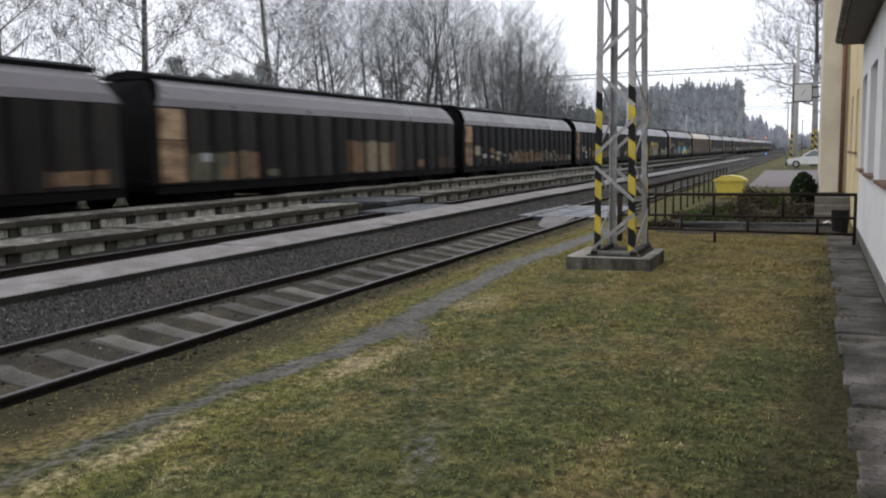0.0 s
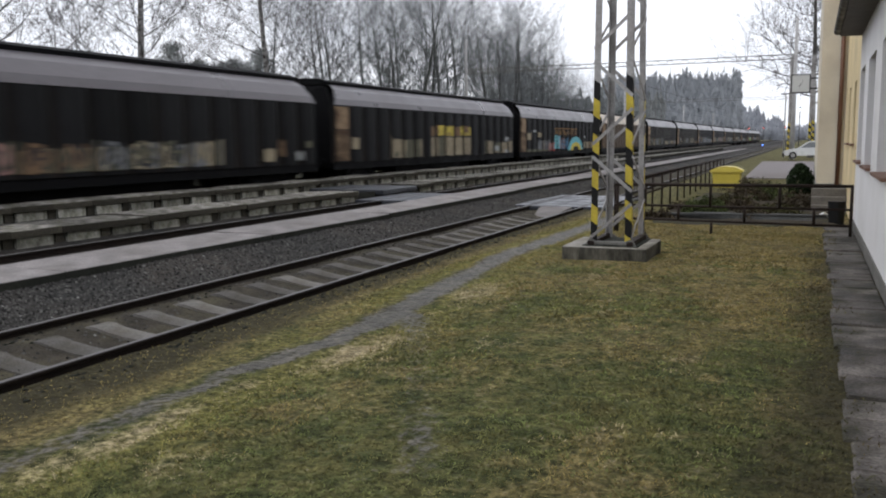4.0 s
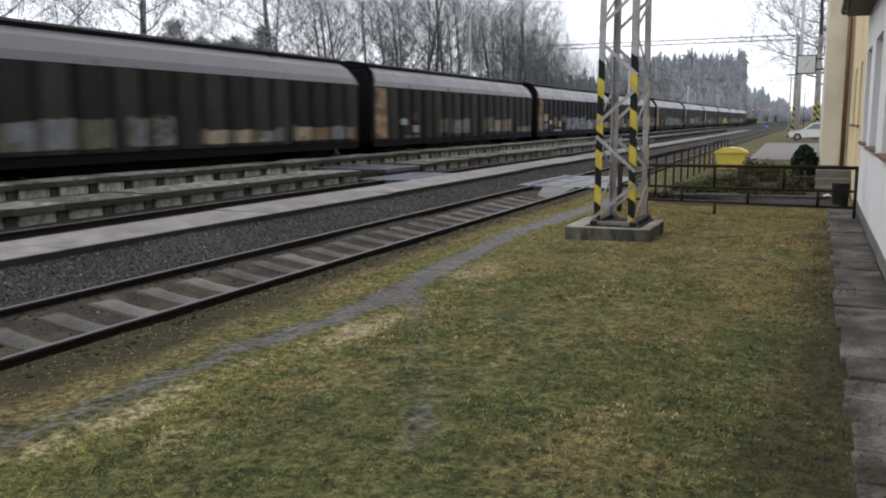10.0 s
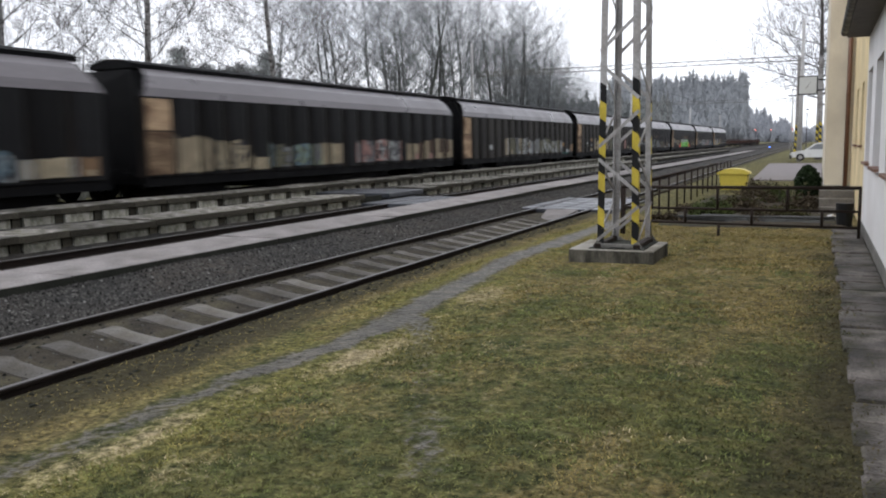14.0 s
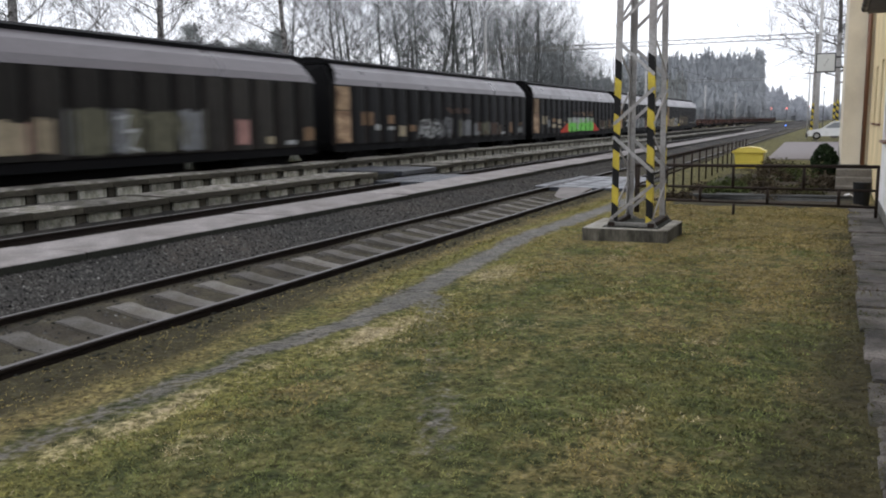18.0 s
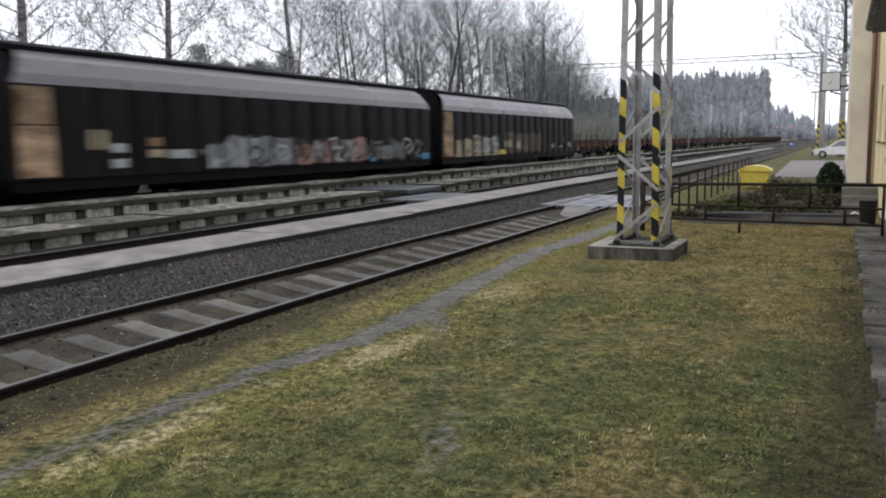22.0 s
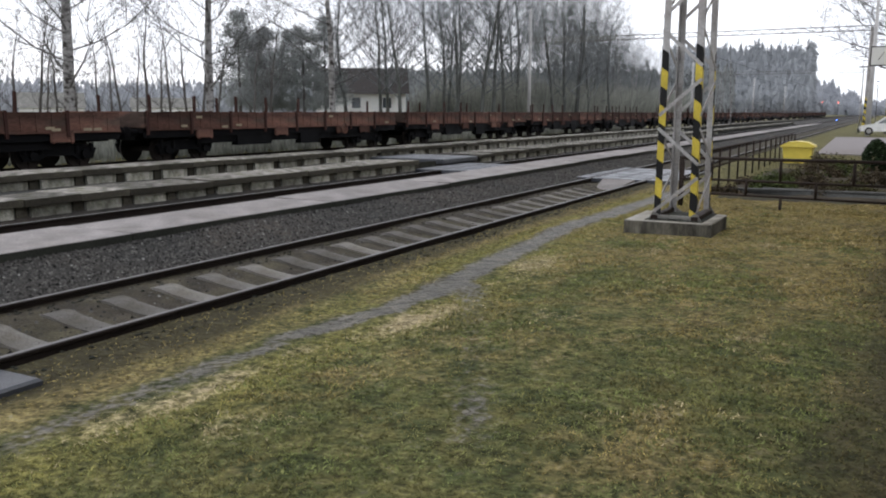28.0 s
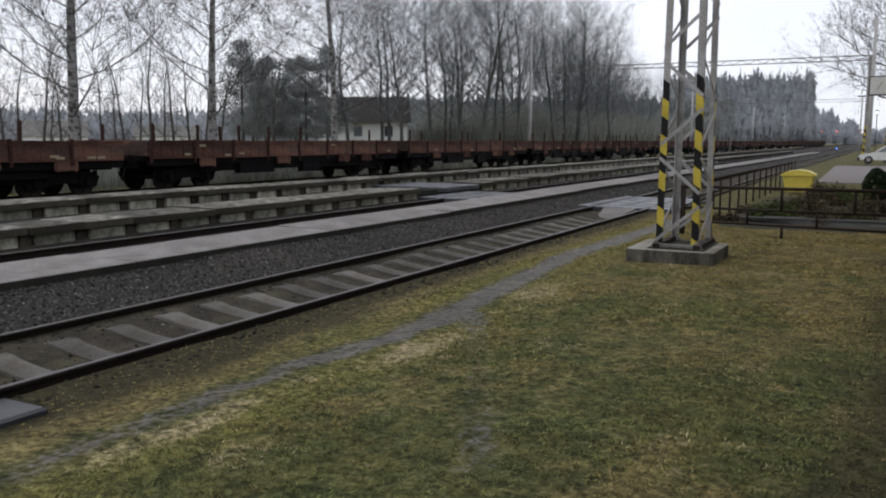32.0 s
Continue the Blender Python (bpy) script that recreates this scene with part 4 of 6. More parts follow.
# ---- station building ----
def wall_with_windows(x, y0, y1, z0, z1, holes, thick):
    """A wall in the plane x, towards -x, with real openings: (ya, yb, za, zb)."""
    ys = sorted({y0, y1} | {v for h in holes for v in h[:2]})
    zs = sorted({z0, z1} | {v for h in holes for v in h[2:]})
    n, m = len(ys), len(zs)
    b = Build()
    b.v = [(x + d, y, z) for d in (0, thick) for z in zs for y in ys]

    def solid(i, j):
        if not (0 <= i < n - 1 and 0 <= j < m - 1):
            return False
        y, z = (ys[i] + ys[i + 1]) / 2, (zs[j] + zs[j + 1]) / 2
        return not any(a < y < c and e < z < g for a, c, e, g in holes)

    k = n * m
    for j in range(m):
        for i in range(n):
            p = j * n + i
            if solid(i, j):
                b.f += [(p, p + n, p + n + 1, p + 1), (k + p, k + p + 1, k + p + n + 1, k + p + n)]
            if i < n - 1 and solid(i, j) != solid(i, j - 1):
                b.f.append((p, p + 1, k + p + 1, k + p))
            if j < m - 1 and solid(i, j) != solid(i - 1, j):
                b.f.append((p, k + p, k + p + n, p + n))
    b.slots = [0] * len(b.f)
    return b


def window(parent_name, x, ya, yb, za, zb, label):
    w = thing(parent_name, (x, (ya + yb) / 2, za), label, "window", kind="structure")
    h, k = zb - za, (yb - ya) / 2
    fr = Build()
    for y0, y1, z0, z1 in ((-k, -k + 0.07, 0, h), (k - 0.07, k, 0, h), (-0.04, 0.04, 0.07, h - 0.07), (-k + 0.07, k - 0.07, 0, 0.07), (-k + 0.07, k - 0.07, h - 0.07, h)):
        fr.box(0.2, 0.26, y0, y1, z0, z1)
    part("window_frame", fr, "frame", w)
    for y0, y1 in ((-k + 0.07, -0.04), (0.04, k - 0.07)):
        part("pane", Build().box(0.222, 0.236, y0, y1, 0.07, h - 0.07), "glass", w)
    part("window_sill", Build().box(-0.07, 0.2, -k - 0.04, k + 0.04, -0.04, 0.004), "sill", w, "brown sheet sill")
    return w


def station():
    holes = [(17.05, 18.55, 1.3, 3.05), (14.25, 16.0, 1.28, 3.05), (11.05, 13.0, 1.27, 3.05), (7.9, 9.9, 1.27, 3.05), (4.8, 6.8, 1.27, 3.05)]
    s = thing("station_wing", (0, 0, 0), "single-storey white plastered station wing with dark eaves", "building")
    part("wall", wall_with_windows(0.84, -4, 18.9, 0.1, 3.98, holes, 0.4), "white", s)
    part("plinth", Build().box(0.82, 1.24, -4, 18.9, -0.3, 0.1), "plinth", s, "grey plinth")
    part("inner_wall", Build().box(5.5, 5.7, -4, 18.9, -0.1, 3.98).box(0.84, 5.7, -4.2, -4, -0.1, 3.98), "white", s)
    part("roof", Build().add([(0.42, -4.5, 3.92), (0.42, 19.0, 3.92), (3.4, 19.0, 5.8), (3.4, -4.5, 5.8), (6.4, -4.5, 3.92), (6.4, 19.0, 3.92), (0.42, -4.5, 3.82), (0.42, 19.0, 3.82), (6.4, 19.0, 3.82), (6.4, -4.5, 3.82)], [(0, 1, 2, 3), (3, 2, 5, 4), (6, 9, 8, 7), (0, 6, 7, 1), (1, 7, 8, 5, 2), (0, 3, 4, 9, 6)]), "roof", s)
    part("soffit", Build().box(0.44, 0.84, -4.4, 18.95, 3.76, 3.82), "soffit", s, "grey boarded soffit")
    part("gutter", Build().tube((0.4, -4.5, 3.87), (0.4, 19.0, 3.87), 0.08, n=10), "gutter", s, "dark half-round gutter", smooth=True)
    for i, (ya, yb, za, zb) in enumerate(holes):
        window("window_%d" % (i + 1), 0.84, ya, yb, za, zb, "tall white-framed window with a brown sill")
    t = thing("station_building", (0, 0, 0), "taller cream and yellow plastered station building", "building")
    hole2 = [(20.6, 21.6, 1.6, 3.0), (23.4, 24.6, 1.6, 3.0)]
    part("side_wall", wall_with_windows(0.86, 18.9, 27.0, -0.2, 7.5, hole2, 0.4), "ochre", t, "yellow plaster wall")
    part("end_wall", Build().box(0.17, 9, 27.0, 27.4, 0.4, 9), "cream", t, "cream plaster wall")
    part("track_wall", Build().box(0.17, 0.53, 27.4, 46, 0.4, 9), "cream", t, "cream plaster wall")
    part("rear_wall", Build().box(0.17, 9, 46, 46.4, 0.4, 9), "cream", t, "cream plaster wall")
    part("plinth", Build().box(0.14, 9, 26.96, 27.4, -0.3, 0.4).box(0.14, 0.53, 27.4, 46, -0.3, 0.4), "plinth", t)
    part("roof", Build().add([(-0.3, 26.5, 8.9), (9, 26.5, 8.9), (9, 46.5, 8.9), (-0.3, 46.5, 8.9), (2, 29, 11), (9, 29, 11), (9, 44, 11), (2, 44, 11)], [(0, 1, 5, 4), (1, 2, 6, 5), (2, 3, 7, 6), (3, 0, 4, 7), (4, 5, 6, 7), (3, 2, 1, 0)]), "roof", t)
    part("downpipe", Build().tube((0.72, 26.9, 0.1), (0.72, 26.9, 7.0), 0.06, n=10), "copper", t, "brown rain pipe", smooth=True)
    for i, (ya, yb, za, zb) in enumerate(hole2):
        window("window_%d" % (i + 6), 0.86, ya, yb, za, zb, "window in the yellow wall")


station()


# paved strip along the wall
def wall_path():
    p = thing("wall_path", (0, 0, 0), "uneven old concrete slabs along the station wall", "path", kind="structure")
    rng = random.Random(4)
    y = -1.0
    while y < 18.8:
        step = rng.uniform(0.42, 0.62)
        o = part("paving_slab", Build().box(0.29 + rng.uniform(-0.03, 0.03), 0.81, y + 0.004, y + step - 0.006, -0.18, -0.07, 0.015), "paving", p)
        o.matrix_basis = pose(0, 0, rng.uniform(-0.01, 0.015), rng.uniform(-0.05, 0.05), rng.uniform(-0.5, 0.5), 0)
        y += step


wall_path()


# ---- the moving freight train ----
PITCH, BODY = 22.74, 21.5
TRAIN_X = -18.4


def wagon_outline(w=1.4):
    return [(w, 0.98), (w, 3.24), (w - 0.05, 3.48), (w - 0.26, 3.84), (w - 0.58, 4.08)]


def wagon_bodies(wall_mat, roof_mat):
    """Meshes shared by wagons of one look."""
    out = {}
    h = BODY / 2
    b = Build().box(-1.34, 1.34, -h + 0.35, h - 0.35, 0.95, 3.2).box(-0.78, 0.78, -h + 0.5, h - 0.5, 3.2, 4.05)
    out["core"] = b.mesh("core", "wagon_black")
    for s, nm in ((1, "near"), (-1, "far")):
        b = Build()
        pts = [(s * x, z) for x, z in wagon_outline()]
        n = 0
        roofs = Build()
        q = pts[1:]
        for (xa, za), (xb, zb) in zip(q, q[1:]):
            e0 = h - 0.05 - 0.7 * (za - 3.24)
            e1 = h - 0.05 - 0.7 * (zb - 3.24)
            roofs.add([(xa, -e0, za), (xa, e0, za), (xb, e1, zb), (xb, -e1, zb)], [(0, 1, 2, 3) if s > 0 else (3, 2, 1, 0)])
        out["shoulder_" + nm] = roofs.mesh("roof_shoulder", roof_mat)
    ridge = [(0.86, 4.05), (0.88, 4.17), (0.5, 4.29), (0, 4.33), (-0.5, 4.29), (-0.88, 4.17), (-0.86, 4.05)]
    out["ridge"] = Build().profile(ridge, -h + 0.3, h - 0.3).mesh("roof_ridge", "wagon_black")
    return out


RIBS = 18


def wall_panel_mesh(mat, side):
    """One field of the sliding wall: a proud sheet with bent edges between two recessed posts."""
    w = BODY / RIBS
    b = Build()
    x = 1.4 * side
    lip = [(0.14, -0.03), (0.19, 0.0), (0.27, 0.022), (w - 0.27, 0.022), (w - 0.19, 0.0), (w - 0.14, -0.03)]
    b.add([(x + side * d, y, z) for z in (1.0, 3.22) for y, d in lip], [(i, i + 1, i + 7, i + 6) if side > 0 else (i + 6, i + 7, i + 1, i) for i in range(5)] + [(5, 4, 3, 2, 1, 0), (6, 7, 8, 9, 10, 11)])
    b.box(min(x, x + side * 0.026), max(x, x + side * 0.026), 0.24, w - 0.24, 2.28, 2.33)
    # recess shade lies mainly in the posts' dark colour; depth is slight
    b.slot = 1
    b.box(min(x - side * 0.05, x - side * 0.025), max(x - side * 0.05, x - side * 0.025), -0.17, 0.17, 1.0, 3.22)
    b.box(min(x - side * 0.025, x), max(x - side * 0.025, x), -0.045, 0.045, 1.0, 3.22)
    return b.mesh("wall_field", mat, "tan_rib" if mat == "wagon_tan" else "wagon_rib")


def wheelset_mesh():
    b = Build()
    b.tube((-0.95, 0, 0), (0.95, 0, 0), 0.08, n=8)
    for s in (-1, 1):
        b.tube((s * 0.72, 0, 0), (s * 0.8, 0, 0), 0.46, 0.45, n=20)
        b.tube((s * 0.69, 0, 0), (s * 0.72, 0, 0), 0.49, 0.49, n=20)
        b.tube((s * 0.8, 0, 0), (s * 0.86, 0, 0), 0.14, n=10)
        for k in range(4):
            a = k * math.pi / 2
            b.bar((s * 0.81, 0.16 * math.cos(a), 0.16 * math.sin(a)), (s * 0.81, 0.36 * math.cos(a), 0.36 * math.sin(a)), 0.03, 0.05, (1, 0, 0))
    return b.mesh("wheelset", "wheel")


WHEELSET = wheelset_mesh()


def bogie_frame_mesh():
    b = Build()
    for s in (-1, 1):
        b.profile([(-1.35, 0.62), (-1.2, 0.3), (-0.65, 0.3), (-0.5, 0.42), (0.5, 0.42), (0.65, 0.3), (1.2, 0.3), (1.35, 0.62), (0.6, 0.8), (-0.6, 0.8)], s * 0.98 - 0.06, s * 0.98 + 0.06, axis="x")
        for y in (-0.9, 0.9):
            b.tube((s * 0.98, y, 0.46), (s * 1.12, y, 0.46), 0.14, n=8)
            b.tube((s * 1.02, y - 0.28, 0.5), (s * 1.02, y - 0.28, 0.8), 0.08, n=8)
            b.tube((s * 1.02, y + 0.28, 0.5), (s * 1.02, y + 0.28, 0.8), 0.08, n=8)
    b.box(-0.95, 0.95, -0.2, 0.2, 0.45, 0.8)
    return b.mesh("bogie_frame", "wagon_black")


BOGIE = bogie_frame_mesh()


def bogie(wagon, y, spin):
    f = part("bogie_frame", BOGIE, "wagon_black", wagon)
    f.matrix_basis = pose(0, y, 0)
    for k in (-0.9, 0.9):
        o = part("wheelset", WHEELSET, "wheel", f)
        o.matrix_parent_inverse = pose(0, k, 0.46)
        spin.append(o)


WALLS = {}
for look_name, wall_m, roof_m in (("dark", "wagon", "wagon_roof"), ("sooty", "wagon_sooty", "wagon_roof"), ("tan", "wagon_tan", "wagon_cream")):
    WALLS[look_name] = (wagon_bodies(wall_m, roof_m), wall_panel_mesh(wall_m, 1), wall_panel_mesh(wall_m, -1))
END_POST = Build().box(1.39, 1.43, 0.02, 0.98, 2.3, 3.18).mesh("end_panel", "bare_panel")
END_LOW = Build().box(1.39, 1.43, 0.0, 1.0, 1.06, 2.27).box(1.43, 1.44, 0.04, 0.96, 1.24, 1.28).mesh("end_panel", "bare_panel")
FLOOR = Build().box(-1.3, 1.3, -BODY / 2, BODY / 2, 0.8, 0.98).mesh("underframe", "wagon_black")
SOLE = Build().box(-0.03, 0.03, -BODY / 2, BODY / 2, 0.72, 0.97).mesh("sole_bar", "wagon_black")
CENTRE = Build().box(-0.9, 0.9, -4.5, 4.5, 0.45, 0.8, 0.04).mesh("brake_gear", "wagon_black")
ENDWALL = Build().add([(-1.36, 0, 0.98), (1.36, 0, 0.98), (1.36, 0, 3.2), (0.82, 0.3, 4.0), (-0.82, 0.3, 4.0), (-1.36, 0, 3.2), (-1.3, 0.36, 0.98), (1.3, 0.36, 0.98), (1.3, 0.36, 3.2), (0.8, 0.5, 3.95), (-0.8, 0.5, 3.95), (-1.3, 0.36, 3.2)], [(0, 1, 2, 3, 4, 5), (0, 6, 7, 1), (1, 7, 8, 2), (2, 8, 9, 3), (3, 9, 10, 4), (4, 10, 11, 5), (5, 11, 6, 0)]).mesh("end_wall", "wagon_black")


BUFFER = Build().tube((0, 0, 0), (0, -0.4, 0), 0.1, n=10).tube((0, -0.4, 0), (0, -0.44, 0), 0.22, n=14).mesh("buffer", "wagon_black")
COUPLING = Build().tube((0, 0, 0), (0, -0.62, -0.03), 0.06, n=8).mesh("coupling", "wagon_black")


def buffers(wagon, y, turn):
    for x in (-0.87, 0.87):
        part("buffer", BUFFER, "wagon_black", wagon).matrix_basis = pose(x, y, 1.05, 0, 0, turn)
    part("coupling", COUPLING, "wagon_black", wagon).matrix_basis = pose(0, y, 1.0, 0, 0, turn)


def paint(name, color):
    M[name] = material(name, color, 0.7, vary=0.3, scale=3, fine=25, bump=0.03)


for nm, c in (("spray_white", (0.3, 0.31, 0.305)), ("spray_grey", (0.15, 0.155, 0.16)), ("spray_green", (0.16, 0.5, 0.09)), ("spray_red", (0.42, 0.05, 0.03)), ("spray_blue", (0.06, 0.18, 0.3)), ("spray_cyan", (0.14, 0.38, 0.42)), ("spray_cream", (0.28, 0.238, 0.163)), ("spray_tan", (0.17, 0.11, 0.065)), ("spray_pink", (0.3, 0.17, 0.15)), ("spray_yellow", (0.5, 0.4, 0.08)), ("spray_dark", (0.03, 0.03, 0.035)), ("spray_olive", (0.1, 0.098, 0.068)), ("spray_rust", (0.062, 0.04, 0.029)), ("spray_sand", (0.235, 0.195, 0.135)), ("spray_ochre", (0.24, 0.135, 0.05)), ("spray_steel", (0.11, 0.16, 0.19)), ("spray_sage", (0.22, 0.27, 0.19)), ("spray_teal", (0.03, 0.1, 0.09))):
    paint(nm, c)


GLYPHS = [
    [(0.05, 0.1), (0.3, 0.95), (0.42, 0.3), (0.6, 0.85), (0.72, 0.15), (0.98, 0.7)],
    [(0.0, 0.6), (0.35, 0.9), (0.7, 0.7), (0.5, 0.35), (0.15, 0.2), (0.55, 0.02), (0.95, 0.25)],
    [(0.1, 0.02), (0.02, 0.5), (0.3, 0.98), (0.75, 0.9), (0.98, 0.45), (0.6, 0.2), (0.4, 0.5), (0.65, 0.65)],
    [(0.0, 0.2), (0.25, 0.35), (0.2, 0.95), (0.55, 0.6), (0.5, 0.05), (0.85, 0.3), (0.95, 0.95)],
    [(0.02, 0.9), (0.5, 0.98), (0.3, 0.55), (0.9, 0.6), (0.45, 0.15), (0.98, 0.02)],
]


def stroke(b, line, t, x, w, h, y0=0.0, z0=0.0):
    """A brush line of width t through points of the unit square, with lapped joints."""
    pts = [Vector((0, y0 + w * u, z0 + h * v)) for u, v in line]
    for i, (p, q) in enumerate(zip(pts, pts[1:])):
        d = (q - p).normalized()
        o = Vector((0, -d.z, d.y)) * t / 2
        p, q, lift = p - d * t * 0.35, q + d * t * 0.35, Vector((x + 0.0002 * i, 0, 0))
        b.add([tuple(p - o + lift), tuple(q - o + lift), tuple(q + o + lift), tuple(p + o + lift)], [(0, 1, 2, 3)])


def fields(a, c):
    """The stretch from a to c, cut at the wall's posts: start, width and whether it is a recessed joint."""
    w = BODY / RIBS
    for i in range(RIBS + 1):
        for lo, hi, deep in ((i * w - 0.135, i * w - 0.046, True), (i * w + 0.046, i * w + 0.135, True), (i * w + 0.15, (i + 1) * w - 0.15, False)):
            lo, hi = max(a, lo), min(c, hi)
            if hi - lo > 0.03:
                yield lo, hi - lo, deep


def worn_block(b, y, w, z0, h, x, tones, rng):
    """A faded rectangle of paint, uneven at top and bottom."""
    n = 4
    for i in range(n):
        p, q = y + w * i / n, y + w * (i + 1) / n
        lo, hi = z0 + h * rng.uniform(0, 0.06), z0 + h * rng.uniform(0.9, 1.03)
        if rng.random() < 0.3:
            b.slot = rng.randrange(tones)
        b.add([(x, p, lo), (x, q, lo), (x, q, hi), (x, p, hi)], [(0, 1, 2, 3)])


def graffiti(wagon, pieces, seed):
    """pieces: (kind, from, to, low, high, colours); from and to as shares of the wagon's length, heights in metres."""
    rng = random.Random(seed)
    for order, (kind, a, c, z0, z1, colours) in enumerate(pieces):
        a, c, h = a * BODY, c * BODY, z1 - z0
        b, tones = Build(), tuple(colours) + ("spray_dark",)
        n = len(colours)
        if kind == "arch":
            for i in range(12):
                p, q = math.pi * i / 12, math.pi * (i + 1) / 12
                b.add([(0, (c - a) / 2 * (1 - k * math.cos(v)), h * k * math.sin(v)) for v, k in ((p, 1), (q, 1), (q, 0.5), (p, 0.5))], [(3, 2, 1, 0)])
        elif kind in ("rising", "falling"):
            up = kind == "rising"
            b.add([(0, 0, 0), (0, c - a, 0), (0, c - a, h if up else 0.15 * h), (0, 0, 0.15 * h if up else h)], [(0, 1, 2, 3)])
        elif kind == "scrawl":
            count = max(1, round((c - a) / 1.1))
            step = (c - a) / count
            for i in range(count):
                b.slot = rng.randrange(n)
                stroke(b, rng.choice(GLYPHS), 0.09, 0.0015 * (i % 3), step * 0.85, h * rng.uniform(0.7, 1.0), i * step)
        else:
            high = 1.0
            for y, w, deep in fields(a, c):
                y -= a
                if not deep:
                    b.slot = rng.randrange(n)
                    high = 1.0 if kind == "block" else rng.uniform(0.75, 1.0)
                worn_block(b, y, w, 0.0, h * high, -0.043 if deep else 0.0, n, rng)
                if deep or kind == "block" or w < 0.4:
                    continue
                if kind == "fat":
                    b.slot = n
                    stroke(b, rng.choice(GLYPHS), 0.14, 0.0008, w * 0.8, h * 0.8, y + 0.1 * w, 0.08 * h)
                    b.slot = rng.randrange(n)
                    stroke(b, rng.choice(GLYPHS), 0.09, 0.0024, w * 0.8, h * 0.85, y + 0.08 * w, 0.06 * h)
                else:
                    b.slot = rng.randrange(n)
                    k = rng.uniform(0.1, 0.5)
                    b.add([(0.0008, y + u * w, v * h) for u, v in ((k, 0.05), (k + 0.35, 0.05), (k + 0.35, 0.3), (k, 0.3))], [(0, 1, 2, 3)])
        o = part("sprayed_piece", b, tones, wagon, "sprayed graffiti piece")
        tagged(o, kind="stuff")
        o.matrix_basis = pose(1.4235 + 0.0022 * order, -BODY / 2 + a, z0)


def make_wagon(style, seed, pieces, end_light=True):
    meshes, near, far = WALLS[style]
    w = thing("covered_wagon", (TRAIN_X, 0, -0.02), "dark brown sliding-wall freight wagon with grey roof, rolling past" if style != "tan" else "bleached tan sliding-wall freight wagon with cream roof, rolling past", "freight wagon", "wagons of the moving train")
    part("body_core", meshes["core"], "wagon_black", w)
    for key, nm in (("shoulder_near", "roof_shoulder"), ("shoulder_far", "roof_shoulder"), ("ridge", "roof_ridge")):
        part(nm, meshes[key], "wagon_roof", w, "black roof ridge" if nm == "roof_ridge" else "")
    for i in range(RIBS):
        o = part("wall_field", near, "wagon", w)
        o.matrix_basis = pose(0, -BODY / 2 + i * BODY / RIBS, 0)
    o = part("far_wall", far, "wagon", w)
    o.matrix_basis = pose(0, -BODY / 2, 0)
    part("underframe", FLOOR, "wagon_black", w)
    part("brake_gear", CENTRE, "wagon_black", w)
    for s in (-1, 1):
        part("sole_bar", SOLE, "wagon_black", w).matrix_basis = pose(s * 1.33, 0, 0)
    o = part("end_wall", ENDWALL, "wagon_black", w)
    o.matrix_basis = pose(0, -BODY / 2 - 0.02, 0)
    o = part("end_wall", ENDWALL, "wagon_black", w)
    o.matrix_basis = pose(0, BODY / 2 + 0.02, 0, 0, 0, 180)
    buffers(w, -BODY / 2, 0)
    buffers(w, BODY / 2, 180)
    if end_light:
        for sheet in (END_POST, END_LOW):
            part("end_panel", sheet, "bare_panel", w, "worn orange end panel").matrix_basis = pose(0.012, -BODY / 2 + 0.1, 0)
    spin = []
    bogie(w, -BODY / 2 + 2.6, spin)
    bogie(w, BODY / 2 - 2.6, spin)
    graffiti(w, pieces, seed)
    return w, spin


W_, G_, C_, T_, O_, P_ = "spray_white", "spray_grey", "spray_cream", "spray_tan", "spray_olive", "spray_pink"
B_, Y_, K_, R_, V_, U_ = "spray_blue", "spray_cyan", "spray_yellow", "spray_red", "spray_green", "spray_rust"


def blocks(*rows):
    """Small worn panels of paint: (from, to, low, high, colour)."""
    return [("block", a, c, z0, z1, (col,)) for a, c, z0, z1, col in rows]


